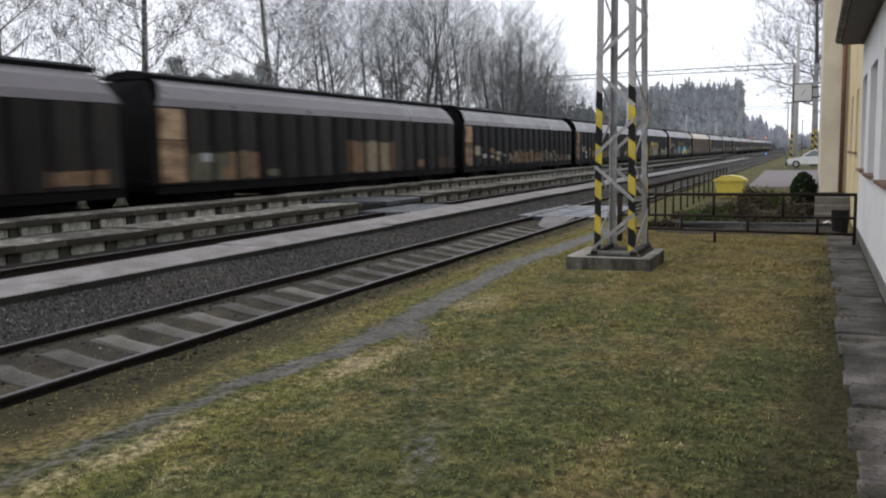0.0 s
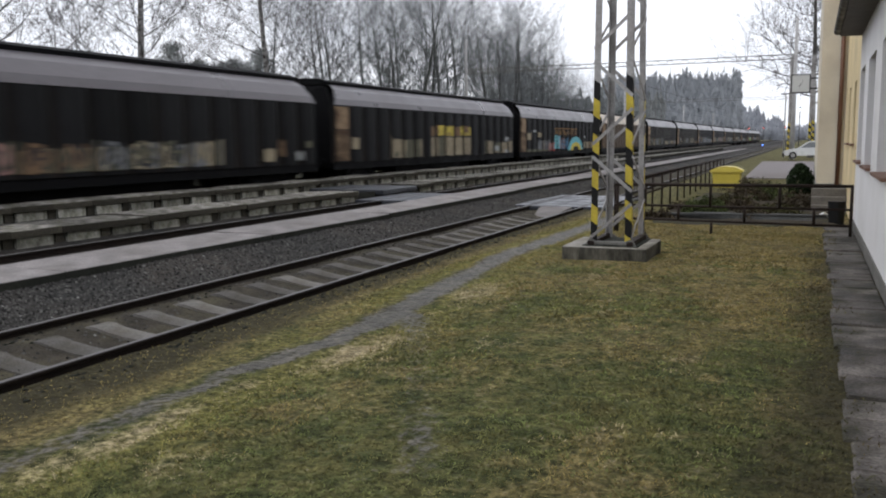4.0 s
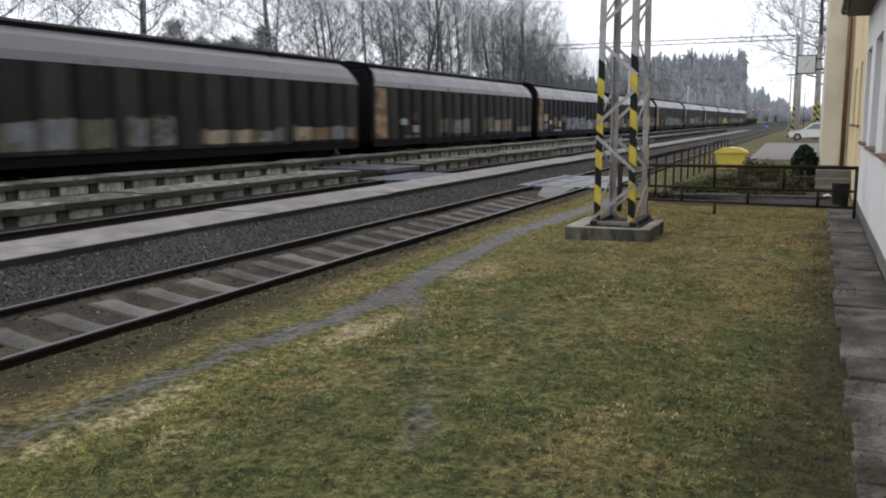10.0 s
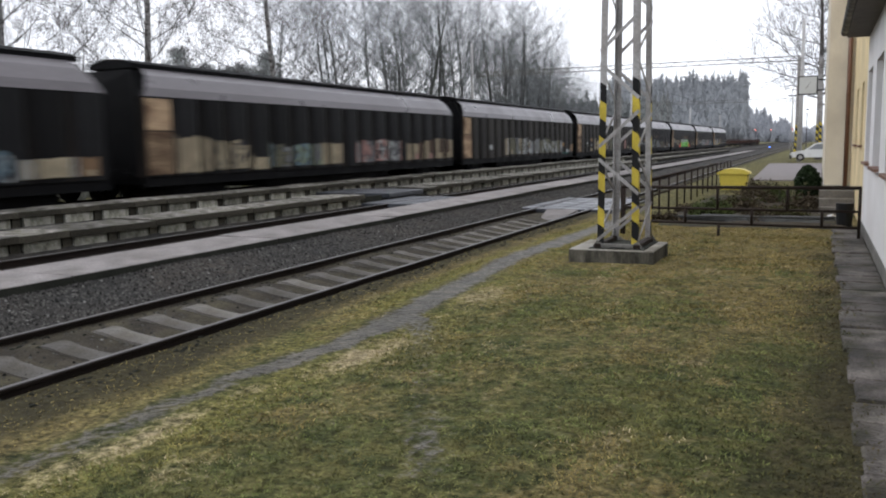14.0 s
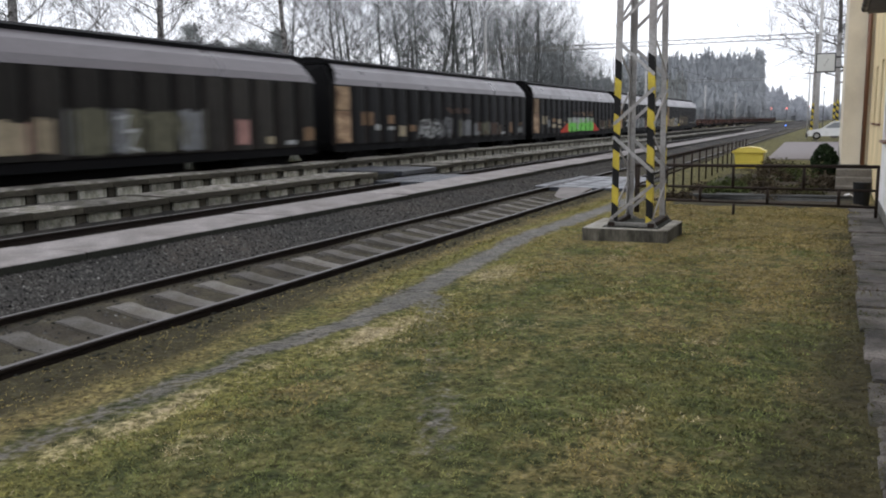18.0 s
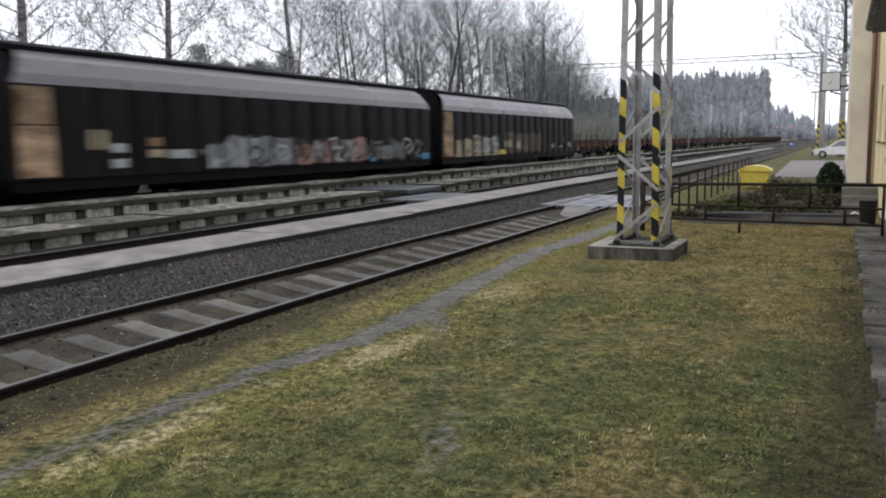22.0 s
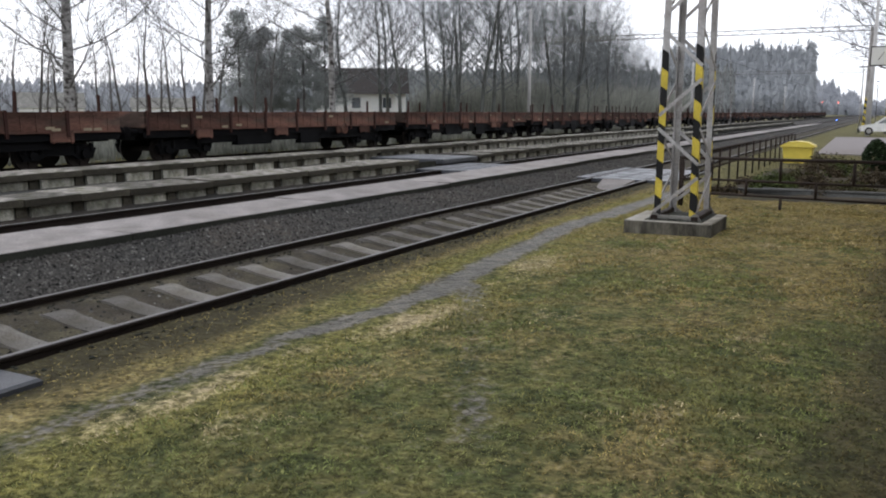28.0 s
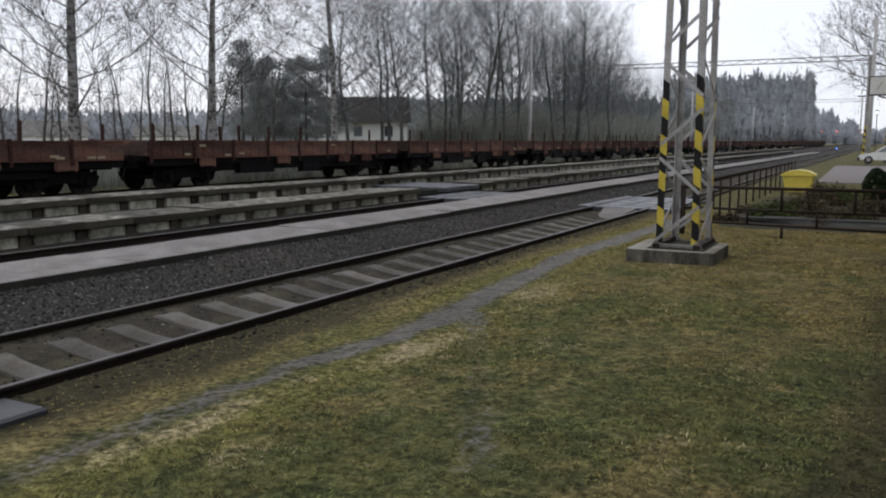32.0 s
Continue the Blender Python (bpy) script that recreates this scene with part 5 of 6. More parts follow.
LOOKS = [
    ("dark", blocks((0.5, 0.62, 1.05, 1.6, O_), (0.7, 0.76, 1.1, 1.8, T_), (0.88, 0.97, 1.1, 1.5, T_))),
    ("dark", [("column", 0.045, 0.22, 1.05, 2.1, (O_, U_, T_, O_))] + blocks((0.085, 0.115, 1.62, 1.9, W_), (0.13, 0.17, 1.05, 1.5, T_), (0.24, 0.27, 1.1, 1.35, O_)) + [("block", 0.49, 0.68, 1.02, 2.35, (T_, T_, "spray_sand"))] + blocks((0.71, 0.73, 1.1, 1.5, U_), (0.79, 0.82, 1.15, 1.5, T_), (0.9, 0.97, 1.05, 1.6, U_))),
    ("sooty", blocks((0.07, 0.12, 1.6, 2.12, C_), (0.125, 0.15, 1.42, 1.68, W_), (0.1, 0.12, 1.1, 1.4, O_), (0.18, 0.207, 1.7, 2.0, T_), (0.18, 0.207, 1.42, 1.6, C_), (0.215, 0.26, 1.6, 1.8, C_), (0.22, 0.25, 1.25, 1.55, C_), (0.28, 0.3, 1.5, 1.65, C_)) + [("column", 0.38, 0.62, 1.05, 1.9, (U_, U_, T_)), ("scrawl", 0.32, 0.81, 1.05, 1.95, (C_, T_, "spray_sand")), ("column", 0.82, 0.97, 1.1, 1.55, (T_, C_, U_))]),
    ("sooty", blocks((0.09, 0.13, 1.62, 2.1, C_), (0.135, 0.16, 1.15, 1.4, W_), (0.135, 0.16, 1.5, 1.72, W_), (0.19, 0.22, 1.3, 1.6, O_), (0.19, 0.22, 1.65, 2.0, T_), (0.24, 0.27, 1.2, 1.75, T_), (0.285, 0.31, 1.2, 1.6, T_)) + [("fat", 0.32, 0.5, 1.1, 1.9, (T_, O_, P_)), ("fat", 0.5, 0.74, 1.1, 1.95, (G_, O_, C_))] + blocks((0.84, 0.87, 1.15, 1.6, C_), (0.93, 0.955, 1.15, 1.5, W_), (0.88, 0.9, 1.3, 1.9, T_), (0.96, 0.98, 1.6, 1.85, O_))),
    ("sooty", blocks((0.06, 0.09, 1.5, 2.0, C_)) + [("column", 0.22, 0.37, 1.05, 2.1, (C_, O_)), ("block", 0.42, 0.67, 1.05, 2.05, ("spray_sand", C_, O_)), ("column", 0.42, 0.67, 2.05, 2.65, (K_, K_, T_)), ("column", 0.76, 0.98, 1.05, 1.85, (O_, "spray_sand"))] + blocks((0.83, 0.87, 1.2, 1.5, W_), (0.92, 0.955, 1.75, 2.02, W_), (0.92, 0.955, 1.05, 1.25, W_))),
    ("sooty", blocks((0.065, 0.11, 1.8, 2.32, C_), (0.12, 0.155, 2.3, 2.46, W_), (0.165, 0.21, 2.0, 2.32, C_), (0.06, 0.3, 1.02, 1.2, O_)) + [("fat", 0.165, 0.31, 1.15, 1.85, (C_, W_, G_)), ("fat", 0.29, 0.36, 1.02, 1.75, (P_, R_, W_)), ("block", 0.36, 0.43, 1.15, 2.15, (Y_, B_, W_)), ("fat", 0.43, 0.53, 1.1, 2.05, (B_, G_, P_)), ("scrawl", 0.36, 0.65, 2.15, 2.6, (T_, "spray_ochre")), ("block", 0.36, 0.65, 2.58, 2.66, ("spray_ochre",)), ("arch", 0.53, 0.73, 1.0, 2.05, (Y_,)), ("arch", 0.56, 0.71, 1.0, 1.62, (K_,)), ("column", 0.75, 0.98, 1.1, 1.8, (O_, T_, "spray_sand"))] + blocks((0.75, 0.775, 1.9, 2.1, W_), (0.91, 0.945, 1.75, 2.05, W_))),
    ("tan", blocks((0.1, 0.127, 1.52, 1.85, W_), (0.16, 0.195, 1.1, 2.3, O_), (0.85, 0.87, 1.1, 1.35, C_), (0.89, 0.905, 1.1, 1.6, C_), (0.93, 0.945, 1.1, 1.4, C_), (0.97, 0.985, 1.1, 1.75, C_))),
    ("dark", blocks((0.065, 0.092, 1.1, 1.9, O_), (0.11, 0.145, 1.1, 1.75, O_), (0.115, 0.14, 1.5, 1.75, W_), (0.165, 0.2, 1.1, 1.5, C_), (0.165, 0.2, 1.55, 1.95, T_)) + [("column", 0.21, 0.39, 1.1, 1.92, (G_, O_)), ("fat", 0.41, 0.5, 1.1, 2.1, (G_, W_, O_)), ("column", 0.55, 0.75, 1.1, 1.6, (O_, C_, G_)), ("column", 0.78, 0.98, 1.1, 1.7, (C_, G_, T_))]),
    ("dark", blocks((0.11, 0.145, 1.62, 1.9, W_), (0.17, 0.2, 1.8, 2.2, U_), (0.17, 0.2, 1.25, 1.6, C_), (0.13, 0.2, 1.02, 1.15, O_)) + [("column", 0.315, 0.36, 1.2, 2.0, (T_, O_)), ("column", 0.38, 0.5, 1.15, 2.0, (G_, O_)), ("column", 0.59, 0.8, 1.15, 2.0, (O_, "spray_sand", O_)), ("column", 0.86, 0.98, 1.1, 1.5, (C_, T_))]),
    ("sooty", blocks((0.065, 0.115, 1.7, 2.22, C_), (0.065, 0.11, 1.2, 1.6, G_), (0.122, 0.15, 1.5, 1.8, W_), (0.17, 0.21, 1.4, 2.0, T_), (0.22, 0.26, 1.3, 1.75, C_), (0.265, 0.31, 1.65, 2.15, O_), (0.27, 0.3, 1.75, 1.85, W_), (0.17, 0.26, 1.02, 1.14, W_)) + [("fat", 0.32, 0.58, 1.05, 2.15, ("spray_steel", "spray_steel", G_)), ("scrawl", 0.33, 0.57, 1.1, 2.15, (W_, W_, P_)), ("fat", 0.57, 0.86, 1.05, 1.85, (G_, "spray_steel", W_)), ("scrawl", 0.58, 0.85, 1.1, 1.85, (W_, G_)), ("column", 0.87, 0.98, 1.1, 1.7, (C_, W_, T_))] + blocks((0.4, 0.43, 1.1, 1.5, P_), (0.44, 0.46, 1.7, 2.05, P_), (0.33, 0.345, 1.6, 1.9, P_))),
    ("sooty", [("column", 0.055, 0.13, 1.05, 2.2, (C_, "spray_sand")), ("fat", 0.14, 0.215, 1.1, 2.12, (C_, "spray_sage")), ("column", 0.22, 0.265, 1.05, 1.6, (C_,)), ("fat", 0.27, 0.42, 1.1, 1.95, ("spray_sage", G_, "spray_steel", O_)), ("column", 0.42, 0.49, 1.1, 2.2, (C_, "spray_sand")), ("fat", 0.54, 0.73, 1.1, 2.1, (P_, G_, W_)), ("column", 0.75, 0.99, 1.1, 2.1, (P_, C_, U_, "spray_sand"))]),
    ("dark", blocks((0.18, 0.2, 1.45, 1.75, W_)) + [("column", 0.3, 0.86, 1.1, 2.2, (G_, O_, W_, "spray_sand")), ("scrawl", 0.35, 0.84, 1.15, 2.1, (O_, W_))] + blocks((0.865, 0.895, 1.5, 1.8, "spray_ochre"), (0.87, 0.93, 0.99, 1.15, "spray_teal"), (0.91, 0.955, 1.1, 1.32, W_), (0.96, 0.995, 1.15, 1.7, T_))),
    ("dark", blocks((0.135, 0.15, 1.6, 1.85, W_), (0.19, 0.22, 1.85, 2.12, T_), (0.19, 0.22, 1.5, 1.65, G_), (0.19, 0.225, 1.1, 1.3, C_)) + [("column", 0.25, 0.475, 1.15, 2.15, (P_, "spray_sand", C_)), ("block", 0.49, 0.73, 1.05, 2.25, (O_, G_, O_)), ("scrawl", 0.52, 0.7, 1.1, 2.2, (W_, O_))] + blocks((0.79, 0.82, 1.15, 1.95, P_), (0.86, 0.88, 1.15, 1.4, C_), (0.91, 0.94, 1.1, 1.25, W_), (0.96, 0.99, 1.2, 1.7, T_))),
    ("sooty", blocks((0.09, 0.135, 1.7, 2.25, T_), (0.14, 0.16, 1.5, 1.75, W_), (0.19, 0.22, 1.75, 2.12, T_), (0.19, 0.22, 1.5, 1.65, W_), (0.235, 0.265, 1.2, 1.7, C_), (0.28, 0.31, 1.4, 1.7, T_)) + [("scrawl", 0.32, 0.5, 1.05, 2.1, (W_, W_, G_)), ("scrawl", 0.335, 0.5, 1.1, 2.05, (G_, W_)), ("column", 0.53, 0.6, 1.1, 1.95, (O_, G_)), ("column", 0.62, 0.8, 1.1, 1.8, (U_, O_, G_)), ("scrawl", 0.46, 0.6, 2.25, 2.5, (U_,))] + blocks((0.8, 0.825, 1.1, 1.25, W_), (0.86, 0.89, 1.15, 1.75, T_), (0.93, 0.957, 1.12, 1.5, W_), (0.935, 0.957, 1.55, 1.75, T_))),
    ("sooty", blocks((0.083, 0.13, 1.6, 2.12, C_), (0.135, 0.165, 1.4, 1.9, G_), (0.18, 0.22, 1.35, 1.6, C_), (0.18, 0.22, 1.7, 1.98, T_), (0.235, 0.28, 1.6, 1.9, C_), (0.24, 0.28, 1.3, 1.5, C_), (0.3, 0.33, 1.6, 1.75, T_)) + [("rising", 0.265, 0.36, 1.0, 1.75, (R_,)), ("block", 0.35, 0.67, 1.03, 1.7, (V_, V_, V_)), ("column", 0.345, 0.66, 1.62, 2.08, (W_, "spray_sage")), ("scrawl", 0.37, 0.65, 1.2, 1.95, (V_, W_, V_)), ("falling", 0.66, 0.735, 1.0, 1.7, (R_,)), ("scrawl", 0.4, 0.66, 2.15, 2.5, (U_, T_)), ("column", 0.75, 0.85, 1.1, 1.9, (U_, O_))] + blocks((0.78, 0.8, 1.15, 1.25, W_), (0.88, 0.91, 1.15, 1.9, T_), (0.93, 0.955, 1.15, 1.5, C_))),
    ("sooty", blocks((0.098, 0.126, 1.68, 2.2, C_), (0.13, 0.155, 1.6, 1.85, W_), (0.13, 0.155, 1.2, 1.45, W_), (0.19, 0.215, 1.75, 2.0, T_), (0.19, 0.22, 1.45, 1.68, C_), (0.225, 0.27, 1.4, 1.66, W_), (0.28, 0.31, 1.5, 1.65, O_)) + [("column", 0.3, 0.5, 1.05, 2.08, (G_, G_, W_)), ("scrawl", 0.33, 0.5, 1.1, 2.0, (W_, "spray_dark")), ("fat", 0.5, 0.73, 1.05, 2.0, (G_, P_, U_)), ("scrawl", 0.55, 0.97, 1.1, 2.0, (W_, G_)), ("column", 0.76, 0.86, 1.1, 1.8, (O_, G_))] + blocks((0.74, 0.76, 1.02, 1.2, B_), (0.95, 0.985, 1.0, 1.3, B_))),
    ("sooty", [("column", 0.07, 0.16, 1.1, 2.0, (C_, O_)), ("fat", 0.165, 0.34, 1.15, 2.1, (W_, G_, C_)), ("scrawl", 0.165, 0.34, 1.15, 2.1, (W_,)), ("block", 0.06, 0.35, 1.02, 1.15, (C_,)), ("column", 0.37, 0.66, 1.1, 2.4, (U_, U_, O_))] + blocks((0.17, 0.2, 1.75, 1.95, T_), (0.33, 0.38, 1.05, 1.3, K_), (0.37, 0.42, 1.4, 1.8, C_), (0.46, 0.49, 1.3, 1.75, C_), (0.765, 0.79, 1.3, 1.56, W_), (0.835, 0.865, 1.3, 1.42, C_), (0.87, 0.895, 1.6, 2.0, U_), (0.93, 0.957, 1.32, 1.64, W_))),
]
WAGONS = []
for number, (style, pieces) in enumerate(LOOKS):
    WAGONS.append((number, *make_wagon(style, 50 + number, pieces)))


# ---- standing train of low-sided flat wagons ----
def flat_wagon(y, seed):
    rng = random.Random(seed)
    w = thing("flat_wagon", (-23.1, y, -0.02), "rusty red low-sided flat wagon with steel stakes, standing", "freight wagon", "standing flat wagons")
    h = 7.95
    part("deck", Build().box(-1.3, 1.3, -h, h, 1.05, 1.25).box(-0.8, 0.8, -h, h, 0.8, 1.05), "wagon_black", w)
    for s in (1, -1):
        n = 8
        for i in range(n):
            a = -h + 2 * h * i / n
            o = part("side_board", BOARD, "red_wagon", w)
            o.matrix_basis = pose(s * 1.36, a, 1.22 + rng.uniform(-0.015, 0.015), 0, 0, 0)
            if s > 0 or i % 3 == 0:
                o = part("stake", STAKE, "stake", w)
                o.matrix_basis = pose(s * 1.42, a, 0.98, rng.uniform(-1, 1), 0, 0)
                if rng.random() < 0.7:
                    o = part("raised_stake", STAKE, "stake", w, "stake standing up")
                    o.matrix_basis = pose(s * 1.3, a + rng.uniform(0.1, 0.5), 1.5, rng.uniform(-3, 3), 0, 0)
    for a in (-5.6, -1.7, 2.3, 5.2):
        part("drop_plate", DROP, "red_wagon", w, "rusty plate hanging below the side").matrix_basis = pose(1.36, a + rng.uniform(-0.6, 0.6), 0.78)
    wheel = Build()
    for i in range(12):
        p, q = i * math.pi / 6, (i + 1) * math.pi / 6
        wheel.bar((1.46, 0.2 * math.cos(p), 1.02 + 0.2 * math.sin(p)), (1.46, 0.2 * math.cos(q), 1.02 + 0.2 * math.sin(q)), 0.05, 0.05, (1, 0, 0))
    for i in range(3):
        p = i * math.pi / 3
        wheel.bar((1.46, 0.2 * math.cos(p), 1.02 + 0.2 * math.sin(p)), (1.46, -0.2 * math.cos(p), 1.02 - 0.2 * math.sin(p)), 0.03, 0.03, (1, 0, 0))
    part("brake_wheel", wheel, "red_wagon", w, "round hand brake wheel").matrix_basis = pose(0, 3.4, 0)
    for k in range(6):
        part("label_plate", PLATE, "spray_cream", w, "small pale label").matrix_basis = pose(1.423, -h + 16 * rng.random() * 0.9 + 0.5, 1.22 + rng.choice((-0.05, 0.0, 0.3)))
    for y0 in (-h, h):
        part("end_board", Build().box(-1.3, 1.3, y0 - 0.04, y0 + 0.04, 1.22, 1.75), "red_wagon", w)
        buffers(w, y0, 0 if y0 < 0 else 180)
    part("sole_bar", Build().box(1.18, 1.32, -h, h, 0.88, 1.18).box(-1.32, -1.18, -h, h, 0.88, 1.18).box(1.0, 1.3, -3.5, -1.5, 0.5, 0.9).box(1.0, 1.3, 0.4, 1.6, 0.45, 0.9), "wagon_black", w)
    part("truss", Build().box(1.1, 1.2, -5.5, 5.5, 0.62, 0.9), "wagon_black", w)
    bogie(w, -5.9, [])
    bogie(w, 5.9, [])
    return w


BOARD = Build().box(-0.03, 0.03, 0.03, 1.96, -0.1, 0.52).box(0.03, 0.04, 0.06, 1.93, 0.16, 0.175).box(0.03, 0.04, 0.06, 1.93, 0.34, 0.355).box(0.03, 0.06, 0.03, 1.96, 0.48, 0.52).box(0.03, 0.06, 0.03, 1.96, -0.1, -0.05).box(0.03, 0.055, 0.45, 0.52, -0.08, 0.5).box(0.03, 0.055, 0.95, 1.02, -0.08, 0.5).box(0.03, 0.055, 1.47, 1.54, -0.08, 0.5).mesh("side_board", "red_wagon")
DROP = Build().box(0, 0.05, 0, 0.8, 0.06, 0.4).box(0.05, 0.07, 0.05, 0.12, 0.02, 0.38).box(0.05, 0.07, 0.68, 0.75, 0.02, 0.38).mesh("drop_plate", "red_wagon")
PLATE = Build().box(0, 0.006, 0, 0.3, 0, 0.08).mesh("label_plate", "spray_cream")
STAKE = Build().box(-0.035, 0.035, -0.045, 0.045, 0, 0.8).mesh("stake", "stake")
FLAT0 = 28.1
for i in range(-1, 20):
    flat_wagon(FLAT0 + i * 17.0, 300 + i)


# ---- trees ----
def grow(seed, height, spread, trunk_r, levels=4, first=0.25, droop=0.0, count=13, lean=0.0, kids=(3, 2, 2), rise=0.6, thick=0.3, wander=0.07, fine=0.0105, domed=False):
    """Trunk and crown of a bare tree: tapered limbs that fork into fine twigs."""
    rng = random.Random(seed)
    trunk, crown = Build(), Build()
    p, d, nodes = Vector((0, 0, -0.3)), Vector((lean, rng.uniform(-0.03, 0.03), 1)).normalized(), []
    n = 9
    for i in range(n):
        q = p + d * ((height + 0.3) / n)
        r0, r1 = trunk_r * (1 - i / n) ** 0.8 + 0.012, trunk_r * (1 - (i + 1) / n) ** 0.8 + 0.012
        trunk.tube(p, q, r0, r1, n=7 if i < 5 else 5, cap=False)
        nodes.append((p.copy(), q.copy(), r1))
        p = q
        d = (d + Vector((rng.uniform(-wander, wander), rng.uniform(-wander, wander), 0.03))).normalized()

    def limb(p, d, length, r, level):
        k = 4 if level == 0 else 3 if level == 1 else 2
        for i in range(k):
            q = p + d * (length / k)
            ra, rb = r * (1 - 0.8 * i / k), r * (1 - 0.8 * (i + 1) / k)
            if level < 2:
                crown.tube(p, q, max(ra, 0.008), max(rb, 0.006), n=4 if level == 0 else 3, cap=False)
            else:
                a = Vector((rng.uniform(-1, 1), rng.uniform(-1, 1), 0.1)).normalized() * fine
                crown.add([tuple(p - a), tuple(p + a), tuple(q)], [(0, 1, 2)])
            p = q
            d = (d + Vector((rng.uniform(-0.22, 0.22), rng.uniform(-0.22, 0.22), rng.uniform(-0.08, 0.2) - droop * (level + 1) + (0.13 if level == 0 else 0)))).normalized()
            if level < levels - 1:
                for _ in range(kids[level]):
                    o = Vector((rng.uniform(-1, 1), rng.uniform(-1, 1), rng.uniform(-0.45, 0.7) - droop)).normalized()
                    limb(p, (d * 0.8 + o * 0.7).normalized(), length * rng.uniform(0.32, 0.55), r * 0.38, level + 1)

    for c in range(count):
        f = first + (1 - first) * (c + rng.random()) / count
        i = min(n - 1, int(f * n))
        a, b, r = nodes[i]
        w = c * 2.4 + rng.uniform(-0.5, 0.5)
        up = rise * (0.75 + 0.6 * f)
        d = Vector((math.cos(w), math.sin(w), up)).normalized()
        reach = 0.4 + 0.75 * math.sin(math.pi * (0.2 + 0.7 * f)) if domed else 1.08 - 0.72 * f
        limb(a.lerp(b, f * n - i), d, spread * reach * rng.uniform(0.75, 1.15), max(0.015, r * thick), 0)
    return trunk, crown


def tree(name, label, seed, bark, at, group, **kw):
    trunk, crown = grow(seed, **kw)
    t = thing(name, at, label, "tree", group)
    part("trunk", trunk, bark, t, smooth=True)
    part("crown", crown, "alder_twig" if name == "alder_tree" else "twig", t, "bare crown of fine twigs")
    return t


BIRCH = [tree("birch_tree", "bare birch with pale flecked trunk behind the tracks", s, "birch", a, "birches behind the tracks", height=h, spread=7.0, trunk_r=r, first=0.17, droop=0.04, count=30, levels=4, kids=(4, 3, 4), rise=0.42, thick=0.24)
         for s, a, h, r in ((1, (-35.2, 27.9, -0.2), 19, 0.29), (2, (-32.6, 34.6, -0.2), 19, 0.23), (3, (-32.6, 46.1, -0.2), 20, 0.22))]
ALDER = [tree("alder_tree", "tall slender bare alder in the trackside wood", 20 + k, "alder_bark", (-34 - k, 72 + 5 * k, -0.2), "alders of the trackside wood", height=16.0 + k, spread=6.4, trunk_r=0.21, first=0.22, count=25, levels=4, kids=(3, 2, 3), rise=0.7, thick=0.42, wander=0.1, fine=0.0036, domed=True) for k in range(4)]
SAPLING = [tree("young_tree", "thin bare young tree behind the far track", 40 + k, "bark", (-39 - 2 * k, 24 + 3 * k, -0.2), "young trees behind the far track", height=8 + k, spread=2.4, trunk_r=0.1, first=0.2, count=14, levels=3, kids=(2, 2, 1), rise=1.0, wander=0.12, thick=0.4) for k in range(2)]
rng = random.Random(77)
for k in range(44):
    y = 64 + 112 * (k / 44) + rng.uniform(-2, 2)
    x = -33 - (10 if y < 72 else 12) * rng.random() ** 1.3 - max(0, y - 115) * 0.15 - (3.5 if y < 80 else 0)
    size = rng.uniform(0.85, 1.0) * (1 - 0.25 * step_between(y, 90, 150))
    copy_thing(ALDER[k % 4], pose(x, y, -0.2, rng.uniform(-3, 3), rng.uniform(-3, 3), rng.uniform(0, 360)) @ Matrix.Scale(size, 4))
for az, d in ((56, 60), (48.5, 62), (47, 52), (45.6, 58), (46.3, 66), (53.5, 56), (54.8, 64), (40.5, 70), (39.5, 62), (44.6, 60), (50, 70), (57.5, 52), (56.6, 54), (55.4, 58), (52.3, 66), (51.2, 60), (49.2, 72), (43.8, 64), (42.9, 70), (47.8, 76), (58.2, 60), (53, 74)):
    a = radians(az)
    copy_thing(SAPLING[d % 2], pose(-d * math.sin(a), d * math.cos(a), -0.1, rng.uniform(-4, 4), rng.uniform(-4, 4), rng.uniform(0, 360)))
for x, y, z in ((-38, 19, -0.2),):
    copy_thing(BIRCH[int(y) % 3], pose(x, y, z, 0, 0, rng.uniform(0, 360)))
tree("yard_tree", "bare tree with a broad crown behind the station clock", 61, "bark", (-0.1, 84, 0.1), "", height=20, spread=7.4, trunk_r=0.3, first=0.24, count=34, levels=4, kids=(4, 3, 3), rise=0.22, droop=0.02, thick=0.42, fine=0.015)


def conifer(seed, h, r):
    """A pine with a rounded, tufted crown."""
    rng = random.Random(seed)
    trunk, crown = Build().tube((0, 0, -0.3), (0, 0, h * 0.95), 0.18, 0.03, n=6), Build()
    tufts = []
    for i in range(230):
        f = rng.random() ** 1.2
        rr = 1.25 * r * (1.03 - f) ** 0.5 * rng.uniform(0.1, 1.0) ** 0.7
        w = rng.uniform(0, 6.28)
        tufts.append((Vector((rr * math.cos(w), rr * math.sin(w), h * (0.24 + 0.76 * f))), rng.uniform(0.35, 0.7)))
    for c0, s0 in tufts:
        for _ in range(70):
            o = Vector((rng.gauss(0, 0.45), rng.gauss(0, 0.45), rng.gauss(0, 0.38))) * s0
            c = c0 + o
            s = rng.uniform(0.05, 0.12)
            a = Vector((rng.uniform(-1, 1), rng.uniform(-1, 1), rng.uniform(-0.6, 0.9))).normalized() * s
            b = Vector((rng.uniform(-1, 1), rng.uniform(-1, 1), rng.uniform(-0.6, 0.6))).normalized() * s
            crown.add([tuple(c - a), tuple(c + b), tuple(c + a)], [(0, 1, 2)])
    return trunk, crown


